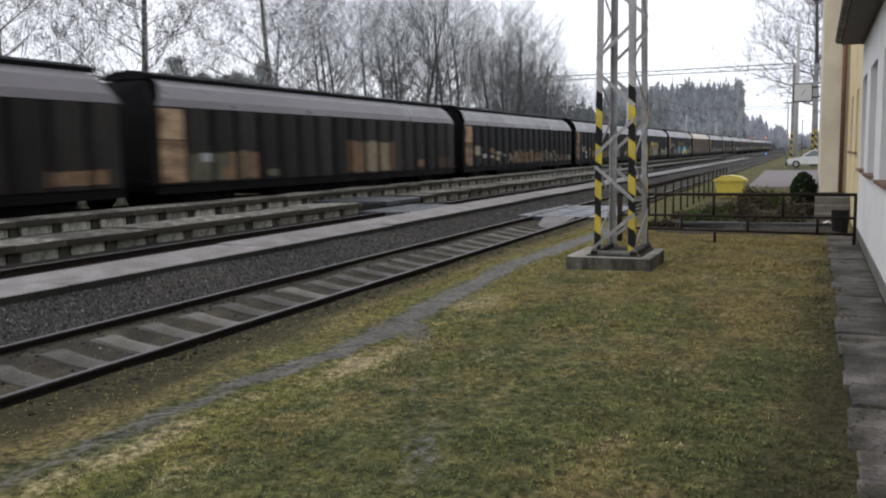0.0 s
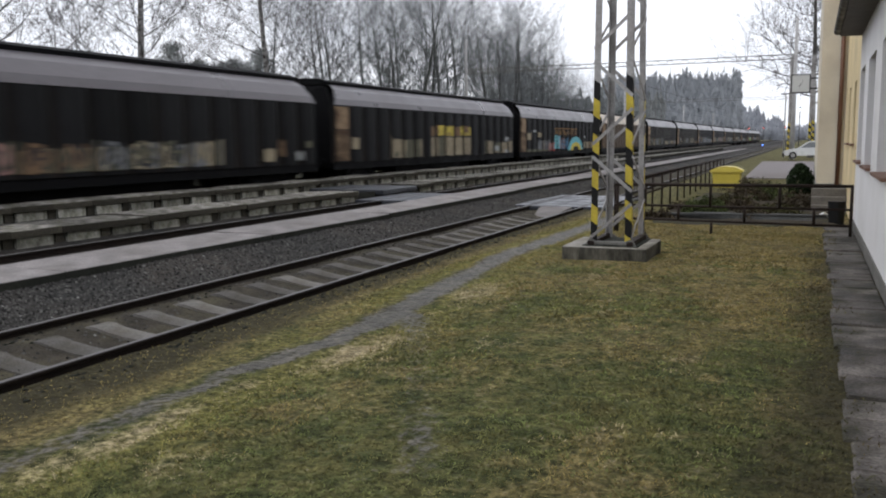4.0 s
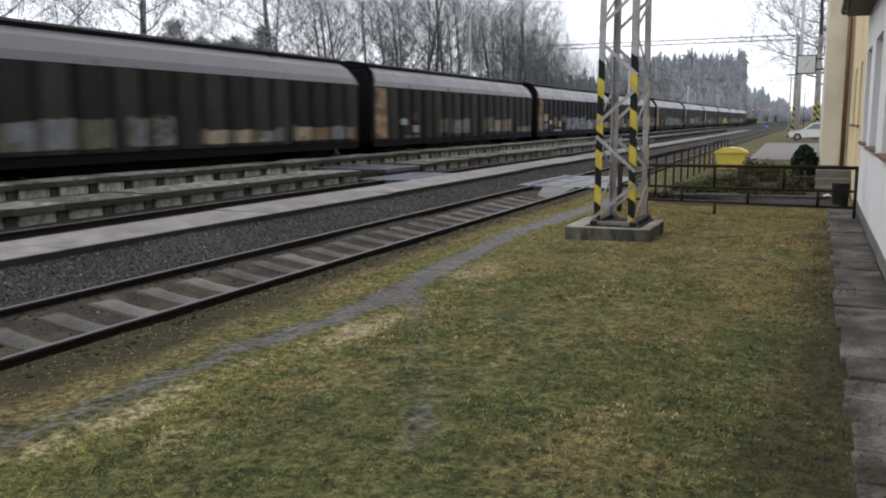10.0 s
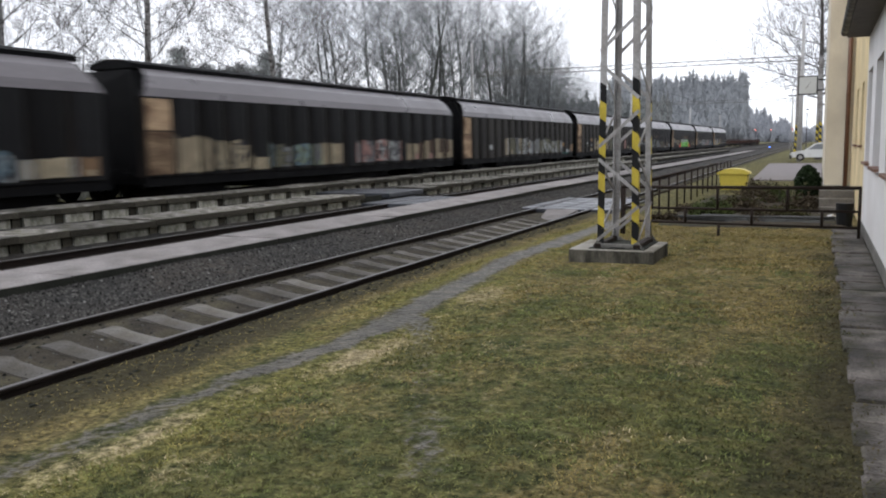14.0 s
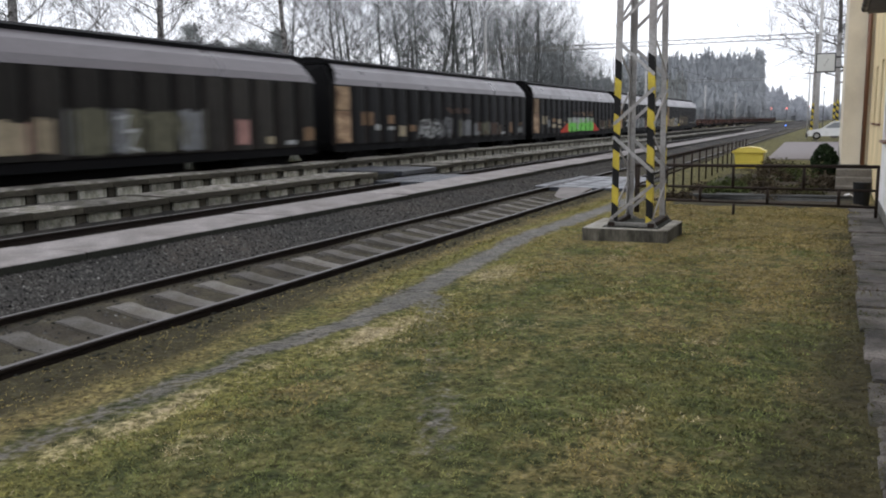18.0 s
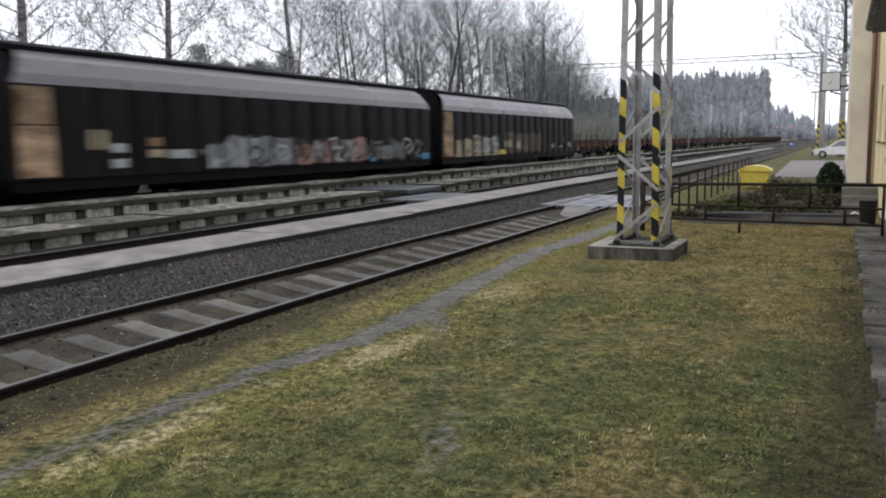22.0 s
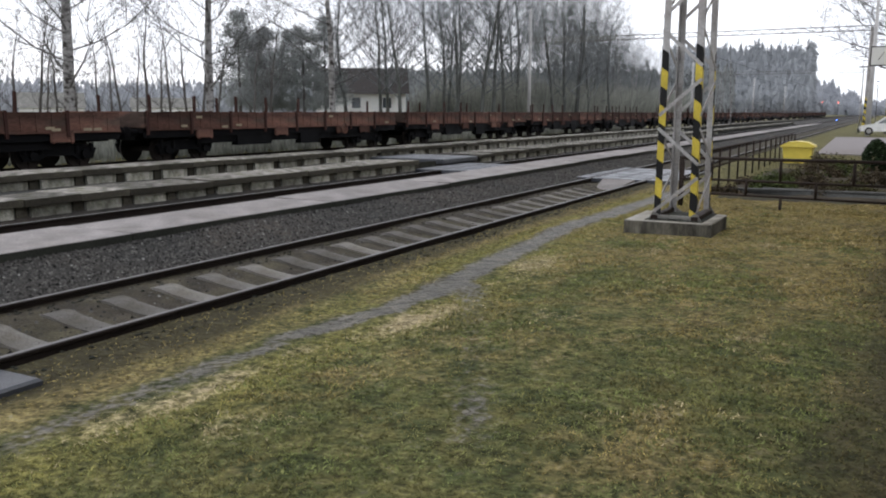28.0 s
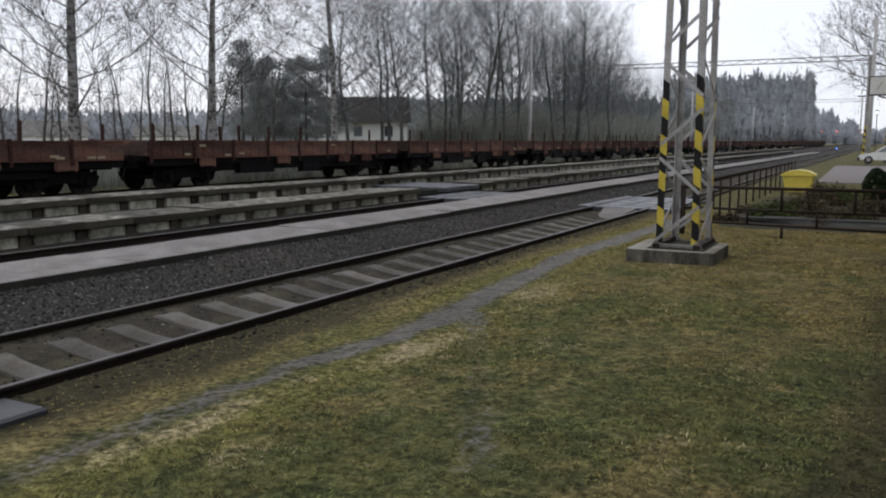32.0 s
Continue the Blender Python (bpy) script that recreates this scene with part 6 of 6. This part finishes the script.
def pine(seed, at, h, r):
    t = thing("pine_tree", at, "dense green conifer beyond the tracks, paled by painted haze", "tree", "conifers beyond the tracks")
    a, b = conifer(seed, h, r)
    part("trunk", a, "bark", t)
    part("crown", b, "needle", t, "needles with haze in their pale colour")
    return t


PINE = [pine(1, (-51.2, 58.3, 0), 10.3, 2.3), pine(2, (-49.5, 60.5, 0), 9.0, 2.3)]
for x, y in ((-52.5, 63), (-49, 63), (-54.5, 63.5), (-46.6, 61.5), (-47.5, 66)):
    copy_thing(PINE[int(y) % 2], pose(x, y, 0, 0, 0, x * 7))


def scrub(name, label, x0, x1, y0, y1, count, h, seed):
    """Brushwood: many thin upright stems and twigs."""
    rng = random.Random(seed)
    b = Build()
    for _ in range(count):
        x, y = rng.uniform(x0, x1), rng.uniform(y0, y1)
        z = ground_z(x) - 0.1
        k = h * rng.uniform(0.4, 1.0)
        for _ in range(4):
            t = Vector((rng.uniform(-0.3, 0.3), rng.uniform(-0.3, 0.3), 1)) * k * rng.uniform(0.5, 1)
            w = rng.uniform(0.02, 0.05) * (1 + 0.3 * h / 4)
            b.add([(x - w, y, z), (x + w, y, z), (x + t.x, y + t.y, z + t.z)], [(0, 1, 2)])
    tagged(part(name, b, "scrub"), label, "undergrowth", kind="stuff")


scrub("brushwood", "brown leafless brushwood under the trees", -50, -34, 86, 180, 15000, 7.5, 3)
scrub("weeds", "reddish brown dry weeds beside the far track", -32, -28, 14, 110, 6000, 1.9, 4)


def woodland(name, label, rows, seed, mat, point=0.0):
    """Far wood: each tree a stem and tiers of ragged boughs, pointed (spruce) or loose. rows: (x, y, height, spread)."""
    rng = random.Random(seed)
    b = Build()
    for x, y, h, r in rows:
        tip = -2 + h * rng.uniform(0.88, 1.05)
        spruce = rng.random() < point
        tall = r * (7.0 if spruce else 5.0)
        foot = max(-2.0, tip - 2.2 * tall)
        b.add([(x - 0.7 * r, y, foot), (x + 0.7 * r, y + 0.3 * r, foot), (x + 0.08 * r, y, tip - 0.3 * tall)], [(0, 1, 2)])
        for i in range(11):
            f = (i + rng.random()) / 11
            w = r * ((0.12 + 0.95 * f) if spruce else 0.35 + 0.8 * math.sin(2.6 * f + 0.25)) * rng.uniform(0.6, 1.15)
            a, z = rng.uniform(0, 6.283), tip - tall * f
            p, q = Vector((math.cos(a), math.sin(a), 0)) * w, Vector((-math.sin(a), math.cos(a), 0)) * w * 0.4
            sag = r * rng.uniform(0.5, 1.3)
            b.add([(x - p.x, y - p.y, z - sag), (x + p.x, y + p.y, z - sag * rng.uniform(0.6, 1.3)), (x + q.x, y + q.y, z + r * rng.uniform(0.1, 0.8))], [(0, 1, 2)])
    tagged(part(name, b, mat), label, "forest", kind="stuff")


def wood_rows(seed, count, az0, az1, d0, d1, h0, h1, r0, r1):
    rng = random.Random(seed)
    out = []
    for _ in range(count):
        d, a = rng.uniform(d0, d1), radians(rng.uniform(az0, az1))
        f = (d - d0) / (d1 - d0)
        out.append((-d * math.sin(a), d * math.cos(a), h0 + (h1 - h0) * f * rng.uniform(0.75, 1.0) + rng.uniform(-0.5, 1) * h1 * 0.06, rng.uniform(r0, r1)))
    return out


woodland("bare_wood", "leafless wood behind the alders, haze painted into its colour", wood_rows(1, 5500, 9.0, 33.5, 165, 240, 5, 17, 0.5, 1.2), 1, "bare_wood", 0.35)
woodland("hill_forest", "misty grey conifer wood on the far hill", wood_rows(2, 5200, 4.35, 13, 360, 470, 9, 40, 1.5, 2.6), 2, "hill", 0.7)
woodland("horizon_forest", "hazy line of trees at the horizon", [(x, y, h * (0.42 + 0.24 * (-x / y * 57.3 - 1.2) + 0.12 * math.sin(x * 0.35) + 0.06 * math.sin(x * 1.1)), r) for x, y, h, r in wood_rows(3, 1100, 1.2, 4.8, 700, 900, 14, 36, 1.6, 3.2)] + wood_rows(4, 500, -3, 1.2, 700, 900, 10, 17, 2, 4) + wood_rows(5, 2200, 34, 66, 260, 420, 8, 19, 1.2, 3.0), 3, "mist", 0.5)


def pale_stems():
    """Thin birch stems before the far wood."""
    rng = random.Random(14)
    b = Build()
    for _ in range(60):
        d, a = rng.uniform(120, 164), radians(rng.uniform(8.5, 28))
        x, y, h = -d * math.sin(a), d * math.cos(a), rng.uniform(7, 13)
        lx = rng.uniform(-0.8, 0.8)
        b.tube((x, y, -0.3), (x + lx, y, h), rng.uniform(0.07, 0.14), 0.03, n=4, cap=False)
    tagged(part("birch_stems", b, "birch"), "thin pale birch stems before the wood", "tree stems", kind="stuff")


pale_stems()


def house():
    h = thing("farmhouse", (-52.5, 79.8, 0.65), "small white farmhouse with a dark roof among the trees", "house", turn=33)
    part("wall", Build().box(-4.8, 4.8, -3.5, 3.5, 0, 3.2).add([(-4.8, -3.5, 3.2), (-4.8, 3.5, 3.2), (-4.8, 0, 5.6), (4.8, -3.5, 3.2), (4.8, 3.5, 3.2), (4.8, 0, 5.6)], [(0, 2, 1), (3, 4, 5)]), "house", h)
    part("roof", Build().add([(-5.2, -4.0, 3.0), (5.2, -4.0, 3.0), (5.2, 0, 5.9), (-5.2, 0, 5.9), (5.2, 4.0, 3.0), (-5.2, 4.0, 3.0)], [(0, 1, 2, 3), (3, 2, 4, 5)]), "roof", h, "dark tiled roof")
    for x in (-3.8, -1, 2.3):
        part("window", Build().box(x, x + 0.9, -3.54, -3.49, 1.5, 2.6), "glass", h)


house()


def barn(x, y, turn, length, wall_h, top):
    h = thing("far_shed", (x, y, 0.4), "long low white shed with a grey roof beyond the fields", "shed", "far sheds", turn=turn)
    k = length / 2
    part("wall", Build().box(-k, k, -4, 4, -0.5, wall_h), "house", h)
    part("roof", Build().add([(-k - 0.3, -4.5, wall_h - 0.1), (k + 0.3, -4.5, wall_h - 0.1), (k + 0.3, 0, top), (-k - 0.3, 0, top), (k + 0.3, 4.5, wall_h - 0.1), (-k - 0.3, 4.5, wall_h - 0.1)], [(0, 1, 2, 3), (3, 2, 4, 5)]), "plinth", h, "grey sheet roof")


barn(-115.3, 88, 53, 9, 1.9, 4.2)
barn(-108, 104, 46, 10, 2.0, 3.6)


# ---- yard beyond the fence ----
def grit_bin():
    b = thing("grit_bin", (-2.93, 33.9, -0.18), "yellow plastic grit bin with a domed lid", "grit bin")
    part("tub", Build().add([(-0.44, -0.36, 0), (0.44, -0.36, 0), (0.44, 0.36, 0), (-0.44, 0.36, 0), (-0.52, -0.42, 0.68), (0.52, -0.42, 0.68), (0.52, 0.42, 0.68), (-0.52, 0.42, 0.68)], [(3, 2, 1, 0), (0, 1, 5, 4), (1, 2, 6, 5), (2, 3, 7, 6), (3, 0, 4, 7), (4, 5, 6, 7)]), "bin", b)
    part("lid", Build().profile([(-0.6, 0.66), (0.6, 0.66), (0.58, 0.72), (0.34, 0.84), (0, 0.88), (-0.34, 0.84), (-0.58, 0.72)], -0.48, 0.48), "bin", b)


grit_bin()


def leafy(name, at, r, mat, count, label, category, cone=False, seed=1, leaf=0.06):
    rng = random.Random(seed)
    b = Build()
    for _ in range(count):
        w, f = rng.uniform(0, 6.283), rng.random()
        if cone:
            k = (math.sin(math.pi * (0.12 + 0.88 * f) ** 0.9) ** 0.6) * rng.uniform(0.7, 1.05)
            c = Vector((r[0] * k * math.cos(w), r[1] * k * math.sin(w), 2 * r[2] * f))
        else:
            a = math.acos(rng.uniform(0, 1))
            k = rng.uniform(0.65, 1.05) * (1 + 0.25 * math.sin(3 * w + seed))
            c = Vector((r[0] * k * math.sin(a) * math.cos(w), r[1] * k * math.sin(a) * math.sin(w), r[2] * k * math.cos(a)))
        s = leaf * rng.uniform(0.6, 1.4)
        p, q = (Vector((rng.uniform(-1, 1), rng.uniform(-1, 1), rng.uniform(-1, 1))).normalized() * s for _ in range(2))
        b.add([tuple(c - p), tuple(c + q), tuple(c + p * 0.4 - q * 0.6)], [(0, 1, 2)])
    t = thing(name, at, label, category)
    part("foliage", b, mat, t)
    part("stem", Build().tube((0, 0, -0.15), (0, 0, r[2]), 0.03, 0.01, n=5), "bark", t)
    return t


leafy("thuja_bush", (-0.3, 30, -0.1), (0.4, 0.4, 0.5), "bush", 2600, "dark green clipped conifer bush beside the paving", "bush", True, 2)
leafy("low_shrub", (-2.4, 21.8, -0.1), (0.5, 0.5, 0.36), "shrub", 2200, "low green shrub in the flower bed", "shrub", seed=3, leaf=0.04)
for k, (x, y, rx, rz, mat) in enumerate(((-3.2, 19.8, 0.4, 0.22, "heather"), (-1.7, 26, 0.8, 0.5, "heather"), (-3.0, 22.6, 0.4, 0.22, "heather"), (-1.0, 26.5, 0.6, 0.45, "shrub"), (-1.9, 29.5, 0.5, 0.5, "heather"), (-1.6, 22.5, 0.5, 0.3, "heather"), (-0.7, 21.6, 0.6, 0.28, "moss_plant"), (-1.5, 29, 0.7, 0.5, "moss_plant"), (-0.3, 24, 0.5, 0.4, "heather"), (-1.2, 20.2, 0.45, 0.22, "heather"), (-2.0, 24.2, 0.5, 0.3, "moss_plant"))):
    leafy("bed_plant", (x, y, -0.12), (rx, 0.4, rz), mat, 1300, "brown withered plants in the flower bed" if mat == "heather" else "dull green low plants in the flower bed", "plant", seed=10 + k, leaf=0.04)
bed = Build()
for j in range(21):
    for i in range(15):
        x, y = -3.4 + 0.3 * i, 18.5 + 0.575 * j
        edge = i in (0, 14) or j in (0, 20)
        bed.v.append((x, y, ground_z(x) + relief(x, y) + (-0.02 if edge else 0.035 + 0.07 * noise.noise((x * 1.5, y * 1.2, 3)))))
for j in range(20):
    for i in range(14):
        bed.f.append((j * 15 + i, j * 15 + i + 1, j * 15 + i + 16, j * 15 + i + 15))
bed.slots = [0] * len(bed.f)
tagged(part("flower_bed", bed, "soil", smooth=True), "bare brown earth of the winter flower bed", "flower bed", kind="structure")


def planks():
    p = thing("plank_stack", (-1.3, 19.9, -0.08), "stack of grey weathered planks on the bed edge", "planks")
    for i in range(7):
        z = 0.05 * (i // 3)
        o = part("plank", Build().box(-1.6, 1.6, -0.1, 0.1, 0, 0.045, 0.006), "plank", p)
        o.matrix_basis = pose(0.3 * (i % 3) - 0.2, 0.4 * (i % 3), z, 0, 0.8 * (i % 2), 8 + (i * 5 % 7 - 3) * 2.2)
    q = thing("steps", (0.45, 22.5, -0.1), "low grey worn steps at the doorway", "steps")
    for i in range(3):
        part("step", Build().box(-0.4, 0.4, 0.3 * i, 0.3 * i + 1.2, 0.19 * i, 0.19 * i + 0.19, 0.01), "pale_step", q)
    r = thing("litter_bin", (0.55, 19.6, -0.1), "black litter bin by the wall", "bin")
    part("bucket", Build().tube((0, 0, 0), (0, 0, 0.5), 0.15, 0.18, n=14), "black", r, smooth=False)


planks()


def scraps():
    """Rubbish and clods lying about."""
    rng = random.Random(12)
    p = thing("paper_scrap", (0.32, 20.9, -0.02), "crumpled white paper lying on the bed behind the railing", "litter")
    part("sheet", Build().add([(-0.11, -0.06, 0), (0.0, -0.08, 0.05), (0.12, -0.03, 0.01), (-0.09, 0.07, 0.03), (0.02, 0.05, 0.08), (0.1, 0.08, 0.02)], [(0, 1, 4, 3), (1, 2, 5, 4)]), "frame", p)
    soil = Build()
    for _ in range(500):
        y = 3.0 + 17 * rng.random() ** 1.4
        x = rng.choice((-6.94, -6.85, -5.4, -5.3)) + rng.uniform(-0.06, 0.2)
        r = rng.uniform(0.008, 0.026)
        soil.blob((x, y, ground_z(x) + relief(x, y)), (r, r * rng.uniform(0.8, 1.6), r * 0.7), rng.random(), n=3, m=5, rough=0.4)
    tagged(part("soil_clods", soil, "dark"), "dark mossy clods along the siding's rails", "soil", kind="stuff")
    litter = Build()
    for _ in range(650):
        y = 2.6 + 13 * rng.random() ** 1.3
        x = -4.7 - 0.75 * rng.random() + 0.15 * (1 - step_between(y, 4.5, 10))
        a, k, w = rng.uniform(0, 6.28), rng.uniform(0.006, 0.022), rng.uniform(0.003, 0.008)
        z = ground_z(x) + relief(x, y) + 0.004
        ca, sa = math.cos(a), math.sin(a)
        litter.add([(x - k * ca, y - k * sa, z), (x + w * sa, y - w * ca, z + 0.006), (x + k * ca, y + k * sa, z + 0.004), (x - w * sa, y + w * ca, z + 0.01)], [(0, 1, 2, 3)])
    tagged(part("leaf_litter", litter, "brown_blade"), "brown dead leaves and chips on the soil by the rail", "leaf litter", kind="stuff")


scraps()


def paving():
    b = Build().add([(-2.8, 41, -0.07), (0.1, 41, -0.07), (12, 47, -0.07), (12, 66, 0.04), (-3.3, 66, 0.04), (-2.8, 41, -0.3), (0.1, 41, -0.3), (12, 66, -0.3), (-3.3, 66, -0.3)], [(0, 1, 2, 3, 4), (0, 5, 6, 1), (0, 4, 8, 5), (4, 3, 7, 8)])
    tagged(part("paved_yard", b, "drive"), "pale pinkish paved yard rising to the car park", "paving", kind="structure")


paving()


def car():
    c = thing("parked_car", (-1.98, 72, 0.08), "small white parked hatchback", "car", turn=90)
    side = [(-0.12, 0.28), (-0.1, 0.55), (0.05, 0.68), (0.95, 0.84), (1.7, 1.36), (2.3, 1.43), (3.1, 1.38), (3.65, 0.95), (3.75, 0.7), (3.72, 0.28)]
    body = Build().profile([(-y, z) for y, z in side], -0.78, 0.78, axis="x")
    part("body", body, "car", c)
    part("windscreen", Build().add([(-0.7, -1.02, 0.86), (0.7, -1.02, 0.86), (0.62, -1.66, 1.31), (-0.62, -1.66, 1.31)], [(0, 1, 2, 3)]), "car_glass", c).location = (0, 0.03, 0.015)
    for s in (-1, 1):
        part("side_window", Build().add([(s * 0.785, -1.2, 0.88), (s * 0.785, -3.3, 0.92), (s * 0.785, -3.0, 1.3), (s * 0.785, -1.8, 1.3)], [(0, 1, 2, 3)]), "car_glass", c)
        for y in (-0.65, -2.95):
            w = part("wheel", Build().tube((s * 0.62, y, 0.29), (s * 0.8, y, 0.29), 0.29, n=16), "tyre", c)
            part("hub", Build().tube((s * 0.8, y, 0.29), (s * 0.81, y, 0.29), 0.17, n=12), "zinc", w)
    part("bumper", Build().box(-0.78, 0.78, -0.05, 0.14, 0.25, 0.48), "tyre", c, "dark bumper")


car()


def clock_pole():
    p = thing("station_clock", (-0.5, 37, -0.1), "square white station clock on a wall bracket", "clock")
    for z in (3.8, 4.2):
        part("bracket", Build().bar((0.3, 0.06, z), (0.64, 0.06, z), 0.05, 0.05), "black", p, "steel wall bracket")
    part("case", Build().box(-0.36, 0.36, -0.12, 0.12, 3.62, 4.36), "black", p, "dark clock case")
    f = part("dial", Build().box(-0.32, 0.32, -0.135, -0.12, 3.66, 4.32), "clock", p, "white dial")
    part("hour_hand", Build().bar((0, -0.14, 3.96), (-0.07, -0.14, 3.86), 0.02, 0.008, (0, 1, 0)), "black", f)
    part("minute_hand", Build().bar((0, -0.142, 3.96), (0.1, -0.142, 4.14), 0.013, 0.008, (0, 1, 0)), "black", f)


clock_pole()
for x, y in ((-1.78, 80), (-0.1, 80)):
    lattice_mast("lattice_mast", (x, y, 0.3), 0.5, 0.7, 8.5, 0.3, 10, "far galvanised lattice mast with striped foot", "far lattice masts", 0.2)


def portal(y, z, x0, x1, bar=0.09):
    p = thing("catenary_beam", (0, y, z), "thin lattice beam of the overhead line across the tracks", "overhead line beam", "overhead line beams")
    part("chord", Build().bar((x0, 0, 0), (x1, 0, 0), bar, bar).bar((x0, 0, 0.36), (x1, 0, 0.36), bar, bar), "plinth", p)
    b, x, k = Build(), x0, 0
    while x < x1:
        b.bar((x, 0, 0 if k % 2 else 0.36), (x + 0.6, 0, 0.36 if k % 2 else 0), bar * 0.6, bar * 0.6)
        x += 0.6
        k += 1
    part("lacing", b, "plinth", p)


portal(76, 8.2, -30.8, -1.45, 0.07)
portal(130, 7.2, -26.5, -3, 0.04)


def poles():
    for x, y, h in ((-30.8, 76, 11.7), (-1.5, 76, 11.8), (-26.5, 130, 9.5), (-3, 130, 9.5), (-26.6, 195, 9.5), (-27, 260, 9.5)):
        p = thing("overhead_line_mast", (x, y, -0.3), "slim pale concrete overhead line mast", "mast", "overhead line masts")
        part("shaft", Build().tube((0, 0, 0), (0, 0, h), 0.19, 0.12, n=10), "concrete_pole", p, smooth=True)
    for x, z in ((-18.4, 5.6), (-11.2, 5.6), (-18.4, 6.9)):
        o = thing("overhead_wire", (x, 0, z), "thin dark overhead contact wire", "wire", "overhead wires")
        part("strand", Build().tube((0, -60, 0), (0, 64, 0), 0.008, n=4).tube((0, 64, 0), (0, 400, 0), 0.012, n=4), "wire", o)
    for x, y, z, mat, lab in ((-4.2, 150, 3.4, "red_light", "red light of a distant signal"), (-7.5, 150, 0.57, "blue_light", "blue light of a dwarf shunting signal"), (-1.61, 120, 5.37, "white_light", "bluish white light of a station signal"), (-17, 260, 4.55, "red_light", "red light of a distant signal"), (-13, 260, 4.55, "red_light", "red light of a distant signal")):
        s = thing("signal", (x, y, 0), lab, "signal")
        part("post", Build().tube((0, 0.1, -0.2), (0, 0.1, z), 0.05, n=6), "gutter", s)
        k = 1 if z > 1 else 0.5
        part("housing", Build().box(-0.17 * k, 0.17 * k, 0, 0.2, z - 0.2 * k, z + 0.3 * k), "black", s, "black signal housing")
        part("lamp", Build().blob((0, -0.06, z), (0.06 + 0.07 * k, 0.06, 0.06 + 0.07 * k), 1, rough=0), mat, s, "lit lamp")
    p = thing("lamp_post", (-2.26, 80, 0.05), "slim grey lamp post beside the track", "lamp post")
    part("shaft", Build().tube((0, 0, 0), (0, 0, 5.5), 0.07, 0.05, n=8), "concrete_pole", p, smooth=True)
    part("arm", Build().bar((-0.4, 0, 5.5), (0.4, 0, 5.5), 0.1, 0.1), "gutter", p)


poles()


# ---- what moves ----
def motions():
    def ahead(t):
        return -4.91 - 14.576 * t - 0.00627 * t * t

    for number, wagon, spin in WAGONS:
        mid = PITCH * (number + 0.5)
        walk(wagon, [(t, pose(TRAIN_X, ahead(t) + mid, -0.02)) for t in range(0, 33, 2)])
    # all wheels roll alike: one set of keys, shared
    wheels = [o for _, _, spin in WAGONS for o in spin]
    walk(wheels[0], [(i / 30, pose(0, 0, 0, math.degrees((ahead(0) - ahead(i / 30)) / 0.46))) for i in range(0, 961)])
    keys = wheels[0].animation_data
    for o in wheels[1:]:
        o.rotation_mode = "QUATERNION"
        o.animation_data_create()
        o.animation_data.action = keys.action
        o.animation_data.action_slot = keys.action_slot


motions()
